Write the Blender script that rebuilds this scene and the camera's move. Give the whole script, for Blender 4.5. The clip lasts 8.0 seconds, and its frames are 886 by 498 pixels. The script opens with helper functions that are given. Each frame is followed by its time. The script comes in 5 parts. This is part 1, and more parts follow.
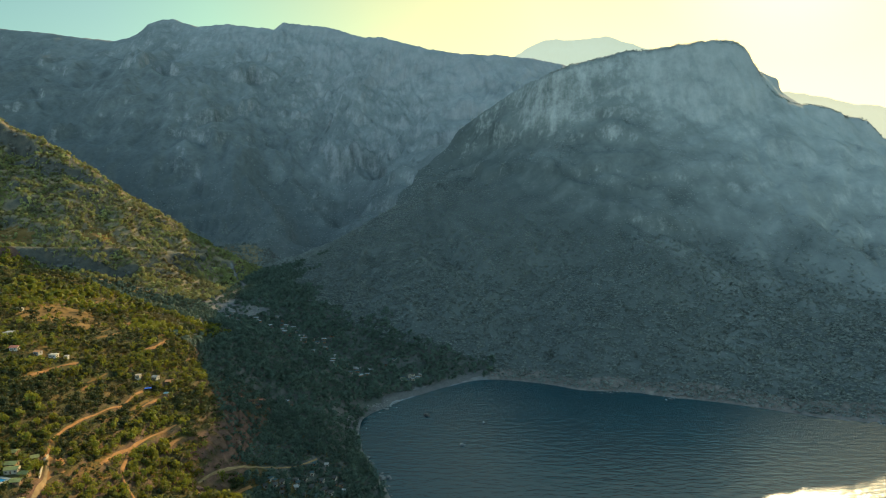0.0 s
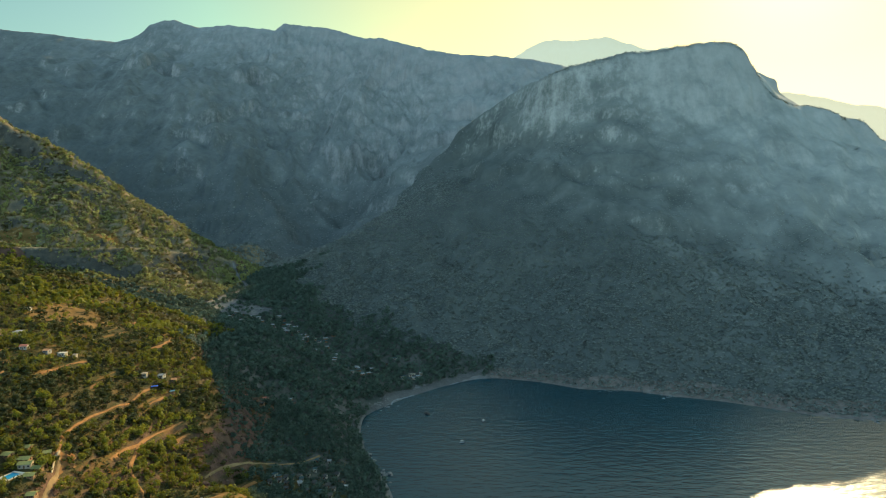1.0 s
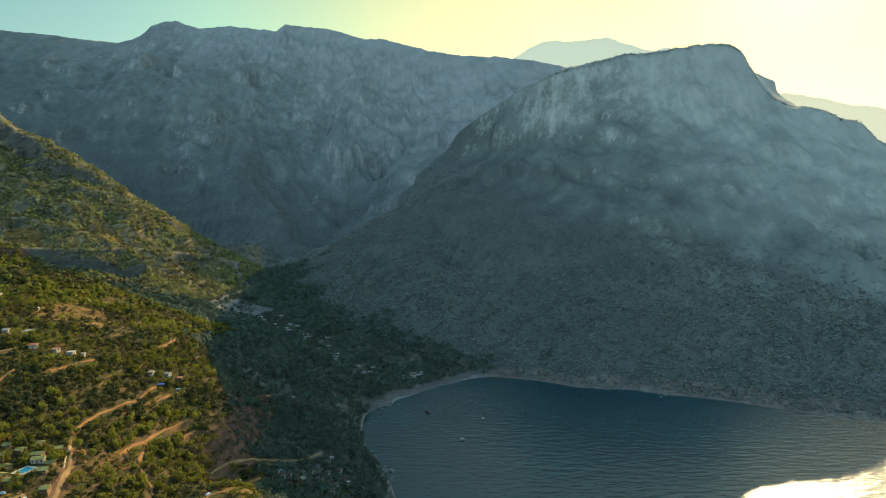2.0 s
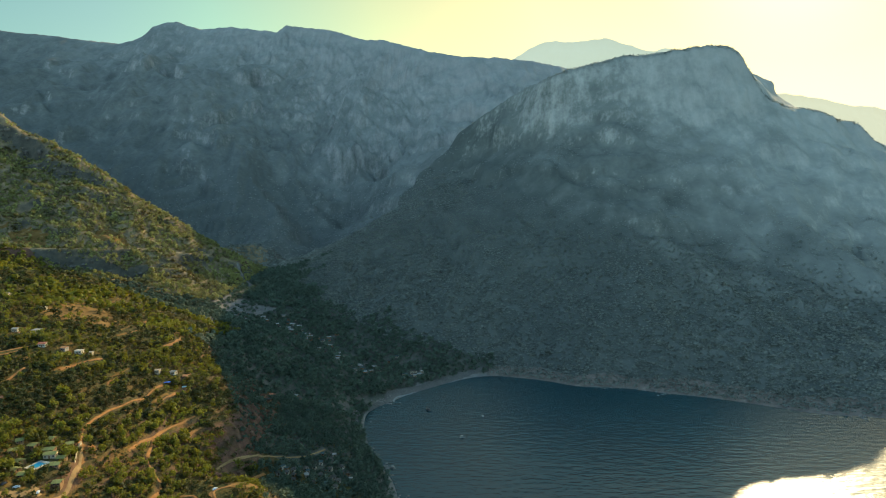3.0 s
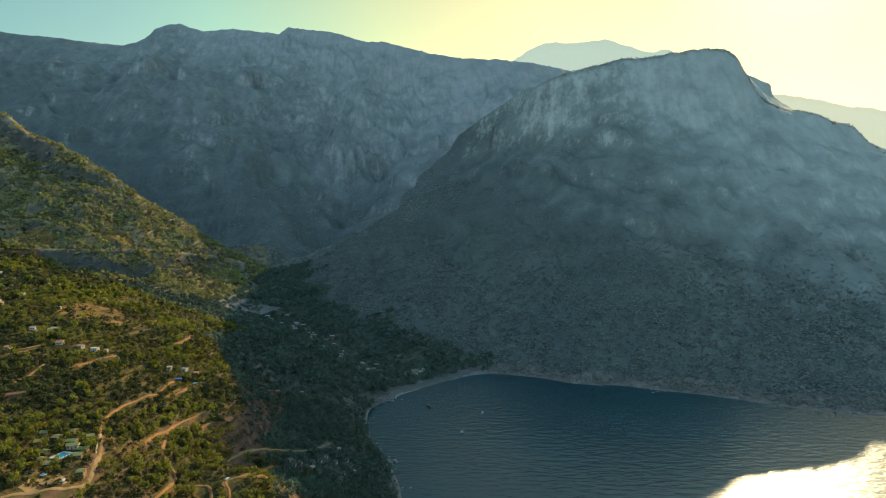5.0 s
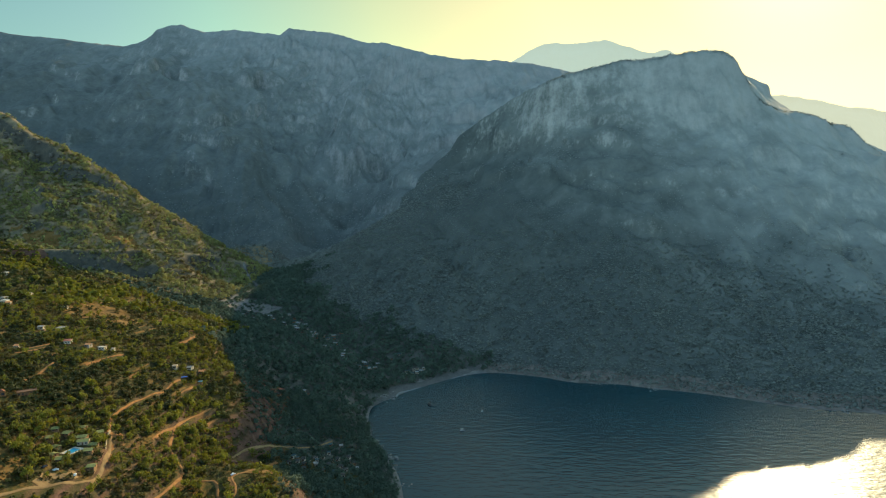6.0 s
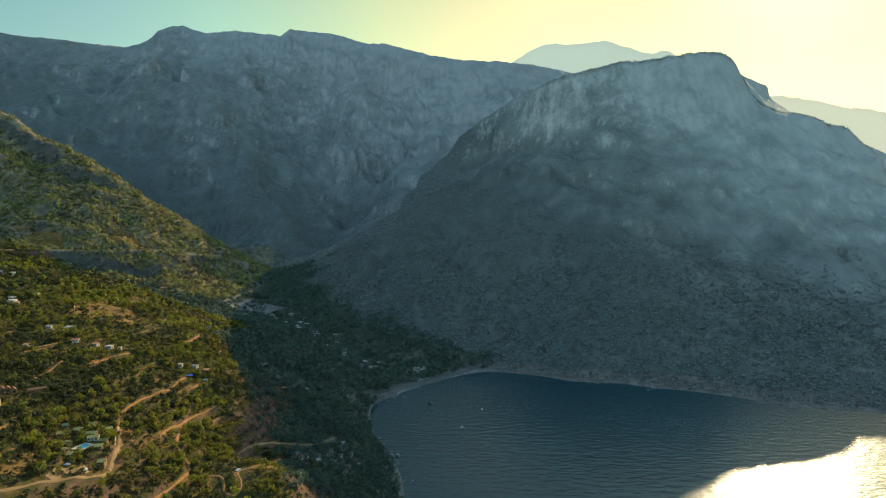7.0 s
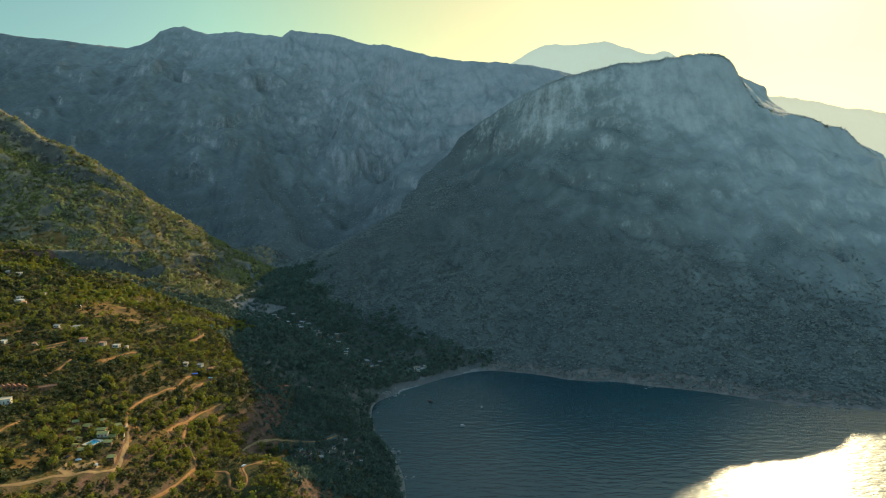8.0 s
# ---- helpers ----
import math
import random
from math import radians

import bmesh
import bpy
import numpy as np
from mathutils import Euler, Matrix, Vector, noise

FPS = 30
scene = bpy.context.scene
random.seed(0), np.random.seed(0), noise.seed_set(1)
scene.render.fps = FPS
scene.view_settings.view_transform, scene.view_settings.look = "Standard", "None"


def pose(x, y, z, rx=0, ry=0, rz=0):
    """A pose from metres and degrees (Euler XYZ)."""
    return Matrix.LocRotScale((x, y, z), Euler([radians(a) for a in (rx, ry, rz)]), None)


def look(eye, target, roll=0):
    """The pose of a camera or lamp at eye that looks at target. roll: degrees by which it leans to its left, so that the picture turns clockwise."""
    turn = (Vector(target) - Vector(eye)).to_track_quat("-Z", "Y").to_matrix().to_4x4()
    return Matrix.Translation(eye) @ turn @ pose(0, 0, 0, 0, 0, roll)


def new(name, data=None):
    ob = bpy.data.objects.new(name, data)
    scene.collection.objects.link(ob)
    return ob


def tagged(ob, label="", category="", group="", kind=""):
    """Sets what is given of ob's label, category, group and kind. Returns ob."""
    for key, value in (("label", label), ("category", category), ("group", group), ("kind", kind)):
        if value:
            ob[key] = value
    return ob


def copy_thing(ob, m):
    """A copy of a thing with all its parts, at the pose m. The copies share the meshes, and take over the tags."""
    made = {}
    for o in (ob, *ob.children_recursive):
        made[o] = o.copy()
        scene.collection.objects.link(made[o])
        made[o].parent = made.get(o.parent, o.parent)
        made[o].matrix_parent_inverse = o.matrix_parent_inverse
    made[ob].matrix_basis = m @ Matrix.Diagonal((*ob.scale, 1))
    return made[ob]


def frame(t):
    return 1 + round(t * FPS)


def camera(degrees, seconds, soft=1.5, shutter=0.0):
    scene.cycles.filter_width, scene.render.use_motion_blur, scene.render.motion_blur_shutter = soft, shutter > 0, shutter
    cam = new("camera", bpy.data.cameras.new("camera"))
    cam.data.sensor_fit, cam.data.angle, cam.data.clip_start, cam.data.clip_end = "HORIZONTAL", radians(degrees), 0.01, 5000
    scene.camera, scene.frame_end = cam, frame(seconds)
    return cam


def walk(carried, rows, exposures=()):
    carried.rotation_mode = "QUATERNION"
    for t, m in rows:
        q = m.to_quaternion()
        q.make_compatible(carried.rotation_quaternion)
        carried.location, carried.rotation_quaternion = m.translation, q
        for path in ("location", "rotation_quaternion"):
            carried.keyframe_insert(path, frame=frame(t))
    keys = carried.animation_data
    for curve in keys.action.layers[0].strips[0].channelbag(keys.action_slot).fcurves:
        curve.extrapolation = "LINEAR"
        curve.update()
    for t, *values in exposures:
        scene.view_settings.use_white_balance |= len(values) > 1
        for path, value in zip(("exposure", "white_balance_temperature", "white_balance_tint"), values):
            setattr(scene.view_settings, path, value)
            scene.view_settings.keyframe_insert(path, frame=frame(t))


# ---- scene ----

cam = camera(68.57, 8.0, soft=1.15)
# seconds, eye (metres), yaw, pitch, roll (degrees): a drone backing away over the bay and climbing
ROWS = [
    (0.0, 0.000, 0.000, 316.763, -0.099, -5.621, 0.581),
    (0.5, -0.022, -6.641, 317.953, -0.086, -5.628, 0.583),
    (1.0, -0.044, -13.298, 319.145, -0.074, -5.634, 0.585),
    (1.5, -0.066, -19.973, 320.341, -0.062, -5.641, 0.587),
    (2.2, -0.096, -29.346, 322.019, -0.044, -5.651, 0.590),
    (3.0, -0.132, -40.098, 323.945, -0.025, -5.662, 0.593),
    (3.5, -0.154, -46.840, 325.153, -0.012, -5.669, 0.595),
    (4.0, -0.176, -53.598, 326.364, 0.000, -5.675, 0.597),
    (4.5, -0.198, -60.374, 327.577, 0.012, -5.682, 0.599),
    (5.2, -0.229, -69.888, 329.282, 0.030, -5.692, 0.602),
    (6.0, -0.265, -80.802, 331.236, 0.049, -5.703, 0.605),
    (6.5, -0.287, -87.645, 332.462, 0.062, -5.709, 0.607),
    (7.0, -0.310, -94.506, 333.691, 0.074, -5.716, 0.609),
    (7.5, -0.333, -101.382, 334.923, 0.086, -5.723, 0.611),
    (8.0, -0.355, -108.276, 336.158, 0.099, -5.730, 0.613),
]
STOPS, KELVIN, TINT = 1.16, 5700, 10
walk(cam, [(t, pose(x, y, z, 90 + pitch, roll, yaw)) for t, x, y, z, yaw, pitch, roll in ROWS],
     [(0.0, STOPS + 0.09, KELVIN + 250, TINT), (4.0, STOPS - 0.02, KELVIN + 80, TINT), (8.0, STOPS - 0.13, KELVIN, TINT)])

# ---------------------------------------------------------------- light
SUN_AZ, SUN_EL = 28.2, 21.6          # degrees from +y towards +x, degrees above the horizon
world = bpy.data.worlds.new("sky")
scene.world = world
world.use_nodes = True
wn, wl = world.node_tree.nodes, world.node_tree.links
sky = wn.new("ShaderNodeTexSky")
sky.sky_type = "NISHITA"
sky.sun_disc = False
sky.sun_elevation, sky.sun_rotation = radians(SUN_EL), radians(SUN_AZ)
sky.air_density, sky.dust_density, sky.ozone_density, sky.altitude = 1.0, 2.0, 1.0, 100
SKY = 0.15
_az, _el = radians(SUN_AZ), radians(SUN_EL)
to_sun = Vector((math.sin(_az) * math.cos(_el), math.cos(_az) * math.cos(_el), math.sin(_el)))
# hazy morning air: blue-green away from the sun, a wide cream glow round it
wdir = wn.new("ShaderNodeTexCoord")
wdot = wn.new("ShaderNodeVectorMath")
wdot.operation = "DOT_PRODUCT"
wdot.inputs[1].default_value = to_sun
wl.new(wdir.outputs["Generated"], wdot.inputs[0])
wmap = wn.new("ShaderNodeMapRange")
wmap.inputs["From Min"].default_value = -1.0
wl.new(wdot.outputs["Value"], wmap.inputs["Value"])
wramp = wn.new("ShaderNodeValToRGB")
wramp.color_ramp.interpolation = "LINEAR"
HAZE = [(0.0, (1.74, 1.85, 1.72)), (0.6, (1.54, 1.85, 1.66)), (0.74, (0.36, 0.455, 0.31)), (0.8, (0.372, 0.452, 0.30)),
        (0.85, (0.38, 0.47, 0.268)), (0.92, (0.388, 0.378, 0.176)), (0.947, (0.338, 0.306, 0.148)), (0.97, (0.258, 0.237, 0.125)),
        (0.99, (0.14, 0.131, 0.080))]
while len(wramp.color_ramp.elements) < len(HAZE):
    wramp.color_ramp.elements.new(0.5)
for _e, (_p, _c) in zip(wramp.color_ramp.elements, HAZE):
    _e.position, _e.color = _p, (*_c, 1)
wl.new(wmap.outputs[0], wramp.inputs[0])
wmul = wn.new("ShaderNodeMix")
wmul.data_type, wmul.blend_type = "RGBA", "MULTIPLY"
wmul.inputs[0].default_value = 1.0
wl.new(sky.outputs[0], wmul.inputs[6])
wsep = wn.new("ShaderNodeSeparateXYZ")
wl.new(wdir.outputs["Generated"], wsep.inputs[0])
whigh = wn.new("ShaderNodeMapRange")
whigh.interpolation_type = "SMOOTHSTEP"
whigh.inputs["From Min"].default_value, whigh.inputs["From Max"].default_value = 0.34, 0.62
wl.new(wsep.outputs["Z"], whigh.inputs["Value"])
wup = wn.new("ShaderNodeMix")
wup.data_type = "RGBA"
wl.new(whigh.outputs[0], wup.inputs[0])
wl.new(wramp.outputs[0], wup.inputs[6])
wup.inputs[7].default_value = (0.75, 0.95, 0.80, 1)
wl.new(wup.outputs[2], wmul.inputs[7])
wl.new(wmul.outputs[2], wn["Background"].inputs[0])
wn["Background"].inputs[1].default_value = SKY

sun = new("sun", bpy.data.lights.new("sun", "SUN"))
sun.data.energy, sun.data.angle, sun.data.color = 3.75, radians(0.53), (1.0, 0.75, 0.36)
sun.matrix_world = look((600, 1200, 1500), Vector((600, 1200, 1500)) - to_sun)


# ---------------------------------------------------------------- materials
def material(name):
    m = bpy.data.materials.new(name)
    m.use_nodes = True
    n, l = m.node_tree.nodes, m.node_tree.links
    return m, n, l, n["Principled BSDF"]


def noise_node(n, l, vec, scale, detail=4, rough=0.6, kind="FBM"):
    t = n.new("ShaderNodeTexNoise")
    t.inputs["Scale"].default_value, t.inputs["Detail"].default_value, t.inputs["Roughness"].default_value = scale, detail, rough
    l.new(vec, t.inputs["Vector"])
    return t.outputs["Fac"]


def ramp(n, l, fac, stops):
    r = n.new("ShaderNodeValToRGB")
    while len(r.color_ramp.elements) < len(stops):
        r.color_ramp.elements.new(0.5)
    for e, (p, c) in zip(r.color_ramp.elements, stops):
        e.position, e.color = p, (*c, 1) if len(c) == 3 else c
    l.new(fac, r.inputs[0])
    return r.outputs[0]


def mix(n, l, fac, a, b, kind="MIX"):
    m = n.new("ShaderNodeMix")
    m.data_type, m.blend_type = "RGBA", kind
    for k, v in ((0, fac), (6, a), (7, b)):
        if isinstance(v, (int, float)):
            m.inputs[k].default_value = v
        elif isinstance(v, tuple):
            m.inputs[k].default_value = (*v, 1)
        else:
            l.new(v, m.inputs[k])
    return m.outputs[2]


def bump(n, l, height, strength, distance, target):
    b = n.new("ShaderNodeBump")
    b.inputs["Strength"].default_value, b.inputs["Distance"].default_value = strength, distance
    l.new(height, b.inputs["Height"])
    l.new(b.outputs[0], target.inputs["Normal"])
    return b


def world_pos(n):
    return n.new("ShaderNodeNewGeometry").outputs["Position"]


def slope_fac(n, l, lo, hi):
    """1 where the ground is steeper than lo (upward part of the normal), 0 above hi."""
    g = n.new("ShaderNodeNewGeometry")
    s = n.new("ShaderNodeSeparateXYZ")
    l.new(g.outputs["Normal"], s.inputs[0])
    r = n.new("ShaderNodeMapRange")
    r.inputs["From Min"].default_value, r.inputs["From Max"].default_value = lo, hi
    r.inputs["To Min"].default_value, r.inputs["To Max"].default_value = 1.0, 0.0
    l.new(s.outputs["Z"], r.inputs["Value"])
    return r.outputs[0]


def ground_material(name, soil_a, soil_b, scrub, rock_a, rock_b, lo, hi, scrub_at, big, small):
    """Soil with patches of scrub, and rock where the ground is steep."""
    m, n, l, b = material(name)
    p = world_pos(n)
    sep = n.new("ShaderNodeSeparateXYZ")
    l.new(p, sep.inputs[0])
    soil = ramp(n, l, noise_node(n, l, p, 0.02 * small, 6), [(0.3, soil_a), (0.7, soil_b)])
    rock = ramp(n, l, noise_node(n, l, p, 0.05 * small, 8, 0.7), [(0.25, rock_b), (0.6, rock_a)])
    cover = noise_node(n, l, p, big, 12, 0.74)
    patch = ramp(n, l, cover, [(scrub_at - 0.06, (0, 0, 0)), (scrub_at + 0.06, (1, 1, 1))])
    base = mix(n, l, patch, soil, scrub)
    steep = slope_fac(n, l, lo, hi)
    rag = n.new("ShaderNodeMath")
    rag.operation = "MULTIPLY_ADD"
    l.new(noise_node(n, l, p, 0.03, 8, 0.7), rag.inputs[0])
    rag.inputs[1].default_value = 1.6
    off = n.new("ShaderNodeMath")
    off.operation = "SUBTRACT"
    l.new(steep, off.inputs[0])
    off.inputs[1].default_value = 0.8
    l.new(off.outputs[0], rag.inputs[2])
    rag.use_clamp = True
    rim = n.new("ShaderNodeMath")
    rim.operation = "MULTIPLY_ADD"
    l.new(noise_node(n, l, p, 0.03, 5, 0.7), rim.inputs[0])
    rim.inputs[1].default_value = -8.0
    l.new(sep.outputs["Z"], rim.inputs[2])
    washed = ramp(n, l, rim.outputs[0], [(0.0, (1, 1, 1)), (0.001, (0, 0, 0))])
    grain = ramp(n, l, noise_node(n, l, p, 0.13, 9, 0.75), [(0.33, (0.74, 0.76, 0.75)), (0.66, (1.12, 1.11, 1.10))])
    shade = mix(n, l, 1.0, mix(n, l, rag.outputs[0], base, rock), grain, "MULTIPLY")
    l.new(mix(n, l, washed, shade, ramp(n, l, noise_node(n, l, p, 0.1, 6, 0.7), [(0.3, (0.10, 0.09, 0.075)), (0.7, (0.22, 0.195, 0.17))])), b.inputs["Base Color"])
    b.inputs["Roughness"].default_value = 0.95
    b.inputs["Specular IOR Level"].default_value = 0.1
    bump(n, l, noise_node(n, l, p, 0.25 * small, 6, 0.7), 0.8, 1.5 / small, b)
    return m


def mountain_material(name, wood_a, wood_b, scrub, rock_a, rock_b, haze_line, spread, lo, hi, rim_top, haze_per_x, middle):
    """Wooded foot, scrub and limestone: streaked rock shows on steep faces and, in ragged patches, higher up. The
    paling with height and towards +x is haze put into the colour.
    """
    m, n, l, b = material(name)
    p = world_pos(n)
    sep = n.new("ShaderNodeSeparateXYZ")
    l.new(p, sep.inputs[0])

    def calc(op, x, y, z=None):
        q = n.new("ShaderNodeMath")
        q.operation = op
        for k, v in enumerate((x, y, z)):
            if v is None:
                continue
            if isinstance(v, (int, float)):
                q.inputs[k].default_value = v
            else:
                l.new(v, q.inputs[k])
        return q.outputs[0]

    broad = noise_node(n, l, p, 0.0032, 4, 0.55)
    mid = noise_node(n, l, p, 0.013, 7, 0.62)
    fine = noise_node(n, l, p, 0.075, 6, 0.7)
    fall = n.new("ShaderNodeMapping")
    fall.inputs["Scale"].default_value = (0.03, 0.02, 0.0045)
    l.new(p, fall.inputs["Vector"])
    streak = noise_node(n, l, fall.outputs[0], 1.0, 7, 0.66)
    # height over the ragged line where the haze paling starts, in units of spread
    above = calc("MULTIPLY_ADD", sep.outputs["Z"], 1.0 / spread, -haze_line / spread)
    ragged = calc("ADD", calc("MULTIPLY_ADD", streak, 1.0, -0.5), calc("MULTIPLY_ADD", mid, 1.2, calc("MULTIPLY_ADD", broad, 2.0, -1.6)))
    # the x term pales the sunward side, where the haze would glow
    open_ = calc("ADD", calc("MULTIPLY_ADD", sep.outputs["X"], haze_per_x, -middle * haze_per_x), calc("ADD", above, ragged))
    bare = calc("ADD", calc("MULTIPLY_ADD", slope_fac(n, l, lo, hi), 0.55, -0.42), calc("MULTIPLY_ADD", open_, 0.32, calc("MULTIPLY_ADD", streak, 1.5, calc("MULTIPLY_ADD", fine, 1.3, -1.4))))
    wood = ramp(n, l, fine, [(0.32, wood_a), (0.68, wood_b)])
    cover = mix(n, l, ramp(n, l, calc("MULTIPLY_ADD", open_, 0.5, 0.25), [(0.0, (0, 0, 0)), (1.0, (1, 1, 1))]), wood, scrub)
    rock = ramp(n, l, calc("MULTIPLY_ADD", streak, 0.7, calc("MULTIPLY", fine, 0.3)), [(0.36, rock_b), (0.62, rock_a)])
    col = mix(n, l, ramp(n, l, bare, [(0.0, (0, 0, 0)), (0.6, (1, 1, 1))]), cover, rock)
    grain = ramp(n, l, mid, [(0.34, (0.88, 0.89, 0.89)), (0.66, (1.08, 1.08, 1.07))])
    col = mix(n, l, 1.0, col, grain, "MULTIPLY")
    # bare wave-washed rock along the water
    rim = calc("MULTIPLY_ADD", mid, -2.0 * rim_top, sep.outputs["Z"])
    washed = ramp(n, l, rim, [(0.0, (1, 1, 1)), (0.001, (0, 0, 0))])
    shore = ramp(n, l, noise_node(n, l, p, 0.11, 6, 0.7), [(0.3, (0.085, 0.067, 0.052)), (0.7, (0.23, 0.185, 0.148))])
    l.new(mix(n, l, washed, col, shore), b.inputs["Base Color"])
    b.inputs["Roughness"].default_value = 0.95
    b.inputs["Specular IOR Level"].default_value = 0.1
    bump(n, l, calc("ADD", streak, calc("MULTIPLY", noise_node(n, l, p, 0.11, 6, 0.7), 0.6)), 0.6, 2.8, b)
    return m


HILL = ground_material("hillside_soil", (0.105, 0.058, 0.016), (0.225, 0.116, 0.028), (0.055, 0.052, 0.015), (0.15, 0.078, 0.052), (0.065, 0.038, 0.027), 0.66, 0.92, 0.44, 0.03, 1.0)
# pale colours carry the haze before the range, more so towards +x
MOUNTAIN = mountain_material("hazed_limestone_mountain", (0.082, 0.088, 0.078), (0.115, 0.12, 0.107), (0.232, 0.23, 0.203), (0.275, 0.255, 0.229), (0.222, 0.21, 0.19), 560, 420, 0.42, 0.80, 4.0, 0.0009, -850)
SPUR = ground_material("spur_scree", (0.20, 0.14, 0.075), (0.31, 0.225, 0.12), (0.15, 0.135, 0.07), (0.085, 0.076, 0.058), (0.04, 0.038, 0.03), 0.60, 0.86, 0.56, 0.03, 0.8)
# hillside soil as it looks in shade: a greyer, dimmer copy
SHADE_SOIL = ground_material("shaded_soil", (0.075, 0.068, 0.055), (0.13, 0.118, 0.095), (0.06, 0.066, 0.05), (0.14, 0.12, 0.10), (0.08, 0.07, 0.06), 0.62, 0.88, 0.50, 0.03, 1.0)
# upper and +x slopes are lightened to stand for sunlit haze
HEADLAND = mountain_material("hazed_limestone_headland", (0.07, 0.075, 0.064), (0.098, 0.103, 0.087), (0.285, 0.278, 0.233), (0.335, 0.312, 0.262), (0.275, 0.258, 0.218), 290, 380, 0.40, 0.80, 11.0, 0.0021, 500)


def leaf_material(name, dark, light, through_col):
    m, n, l, b = material(name)
    a = n.new("ShaderNodeAttribute")
    a.attribute_name = "tint"
    c = ramp(n, l, a.outputs["Fac"], [(0.0, dark), (1.0, light)])
    c = mix(n, l, noise_node(n, l, world_pos(n), 0.6, 3), c, mix(n, l, 0.5, c, (0.02, 0.02, 0.01)))
    l.new(c, b.inputs["Base Color"])
    b.inputs["Roughness"].default_value = 0.7
    b.inputs["Specular IOR Level"].default_value = 0.2
    tr = n.new("ShaderNodeBsdfTranslucent")
    l.new(mix(n, l, 0.5, c, through_col), tr.inputs[0])
    sh = n.new("ShaderNodeMixShader")
    sh.inputs[0].default_value = 0.32
    l.new(b.outputs[0], sh.inputs[1])
    l.new(tr.outputs[0], sh.inputs[2])
    l.new(sh.outputs[0], n["Material Output"].inputs[0])
    return m


PINE = leaf_material("pine_needles", (0.026, 0.042, 0.009), (0.225, 0.212, 0.014), (0.44, 0.405, 0.012))
# spur foliage: lighter copies that carry the sun and haze on the spur
SPUR_PINE = leaf_material("sunlit_pine_needles", (0.10, 0.115, 0.04), (0.37, 0.35, 0.11), (0.60, 0.53, 0.12))
SPUR_SCRUB = leaf_material("sunlit_maquis_leaves", (0.09, 0.10, 0.045), (0.30, 0.27, 0.10), (0.44, 0.37, 0.10))
SCRUB = leaf_material("maquis_leaves", (0.024, 0.034, 0.008), (0.082, 0.087, 0.017), (0.10, 0.10, 0.014))
# far foliage lightened well past leaf colour to stand for haze
HAZED_OAK = leaf_material("hazed_oak_leaves", (0.225, 0.235, 0.195), (0.36, 0.36, 0.305), (0.20, 0.21, 0.15))
PARCHED = leaf_material("parched_shrub_leaves", (0.05, 0.045, 0.013), (0.19, 0.15, 0.04), (0.22, 0.17, 0.035))
# leaves of trees in shade: duller and bluer, shade and haze in the colour
SHADE_LEAF = leaf_material("shaded_tree_leaves", (0.068, 0.096, 0.066), (0.112, 0.15, 0.102), (0.10, 0.14, 0.066))
# juniper colour paled to include the haze before the distant range
HAZED_JUNIPER = leaf_material("hazed_juniper", (0.26, 0.27, 0.23), (0.33, 0.335, 0.29), (0.22, 0.22, 0.17))


def water_material():
    m, n, l, b = material("sea_water")
    p = world_pos(n)
    l.new(ramp(n, l, noise_node(n, l, p, 0.004, 3), [(0.3, (0.001, 0.027, 0.035)), (0.7, (0.002, 0.036, 0.044))]), b.inputs["Base Color"])
    b.inputs["Roughness"].default_value = 0.26
    b.inputs["IOR"].default_value = 1.33
    b.inputs["Specular IOR Level"].default_value = 0.24
    row = n.new("ShaderNodeMapping")
    row.inputs["Scale"].default_value = (0.45, 1.0, 1.0)
    row.inputs["Rotation"].default_value = (0.0, 0.0, 0.25)
    l.new(p, row.inputs["Vector"])
    bump(n, l, noise_node(n, l, row.outputs[0], 0.13, 3, 0.55), 0.5, 1.5, b)
    return m


WATER = water_material()

# ---------------------------------------------------------------- the lie of the land
SHORE = [(-300, -1000), (-300, -400), (-190, -100), (-150, 150), (-120, 330), (-60, 450), (-45, 560), (-56, 634), (-72, 675), (-94, 712), (-117, 795), (-123, 854), (-100, 895),
         (-82, 907), (-72, 930), (-29, 968), (23, 1016), (70, 1057),
         (112, 1034), (170, 1015), (192, 997), (204, 967), (237, 972), (260, 965), (282, 984), (307, 967), (320, 942), (338, 929), (356, 940), (393, 921), (446, 891), (493, 855), (519, 837), (552, 826), (590, 834), (612, 817), (631, 802),
         (700, 790), (900, 850), (1200, 1020), (1600, 1300), (2100, 1700), (2700, 2200), (4200, 2600)]
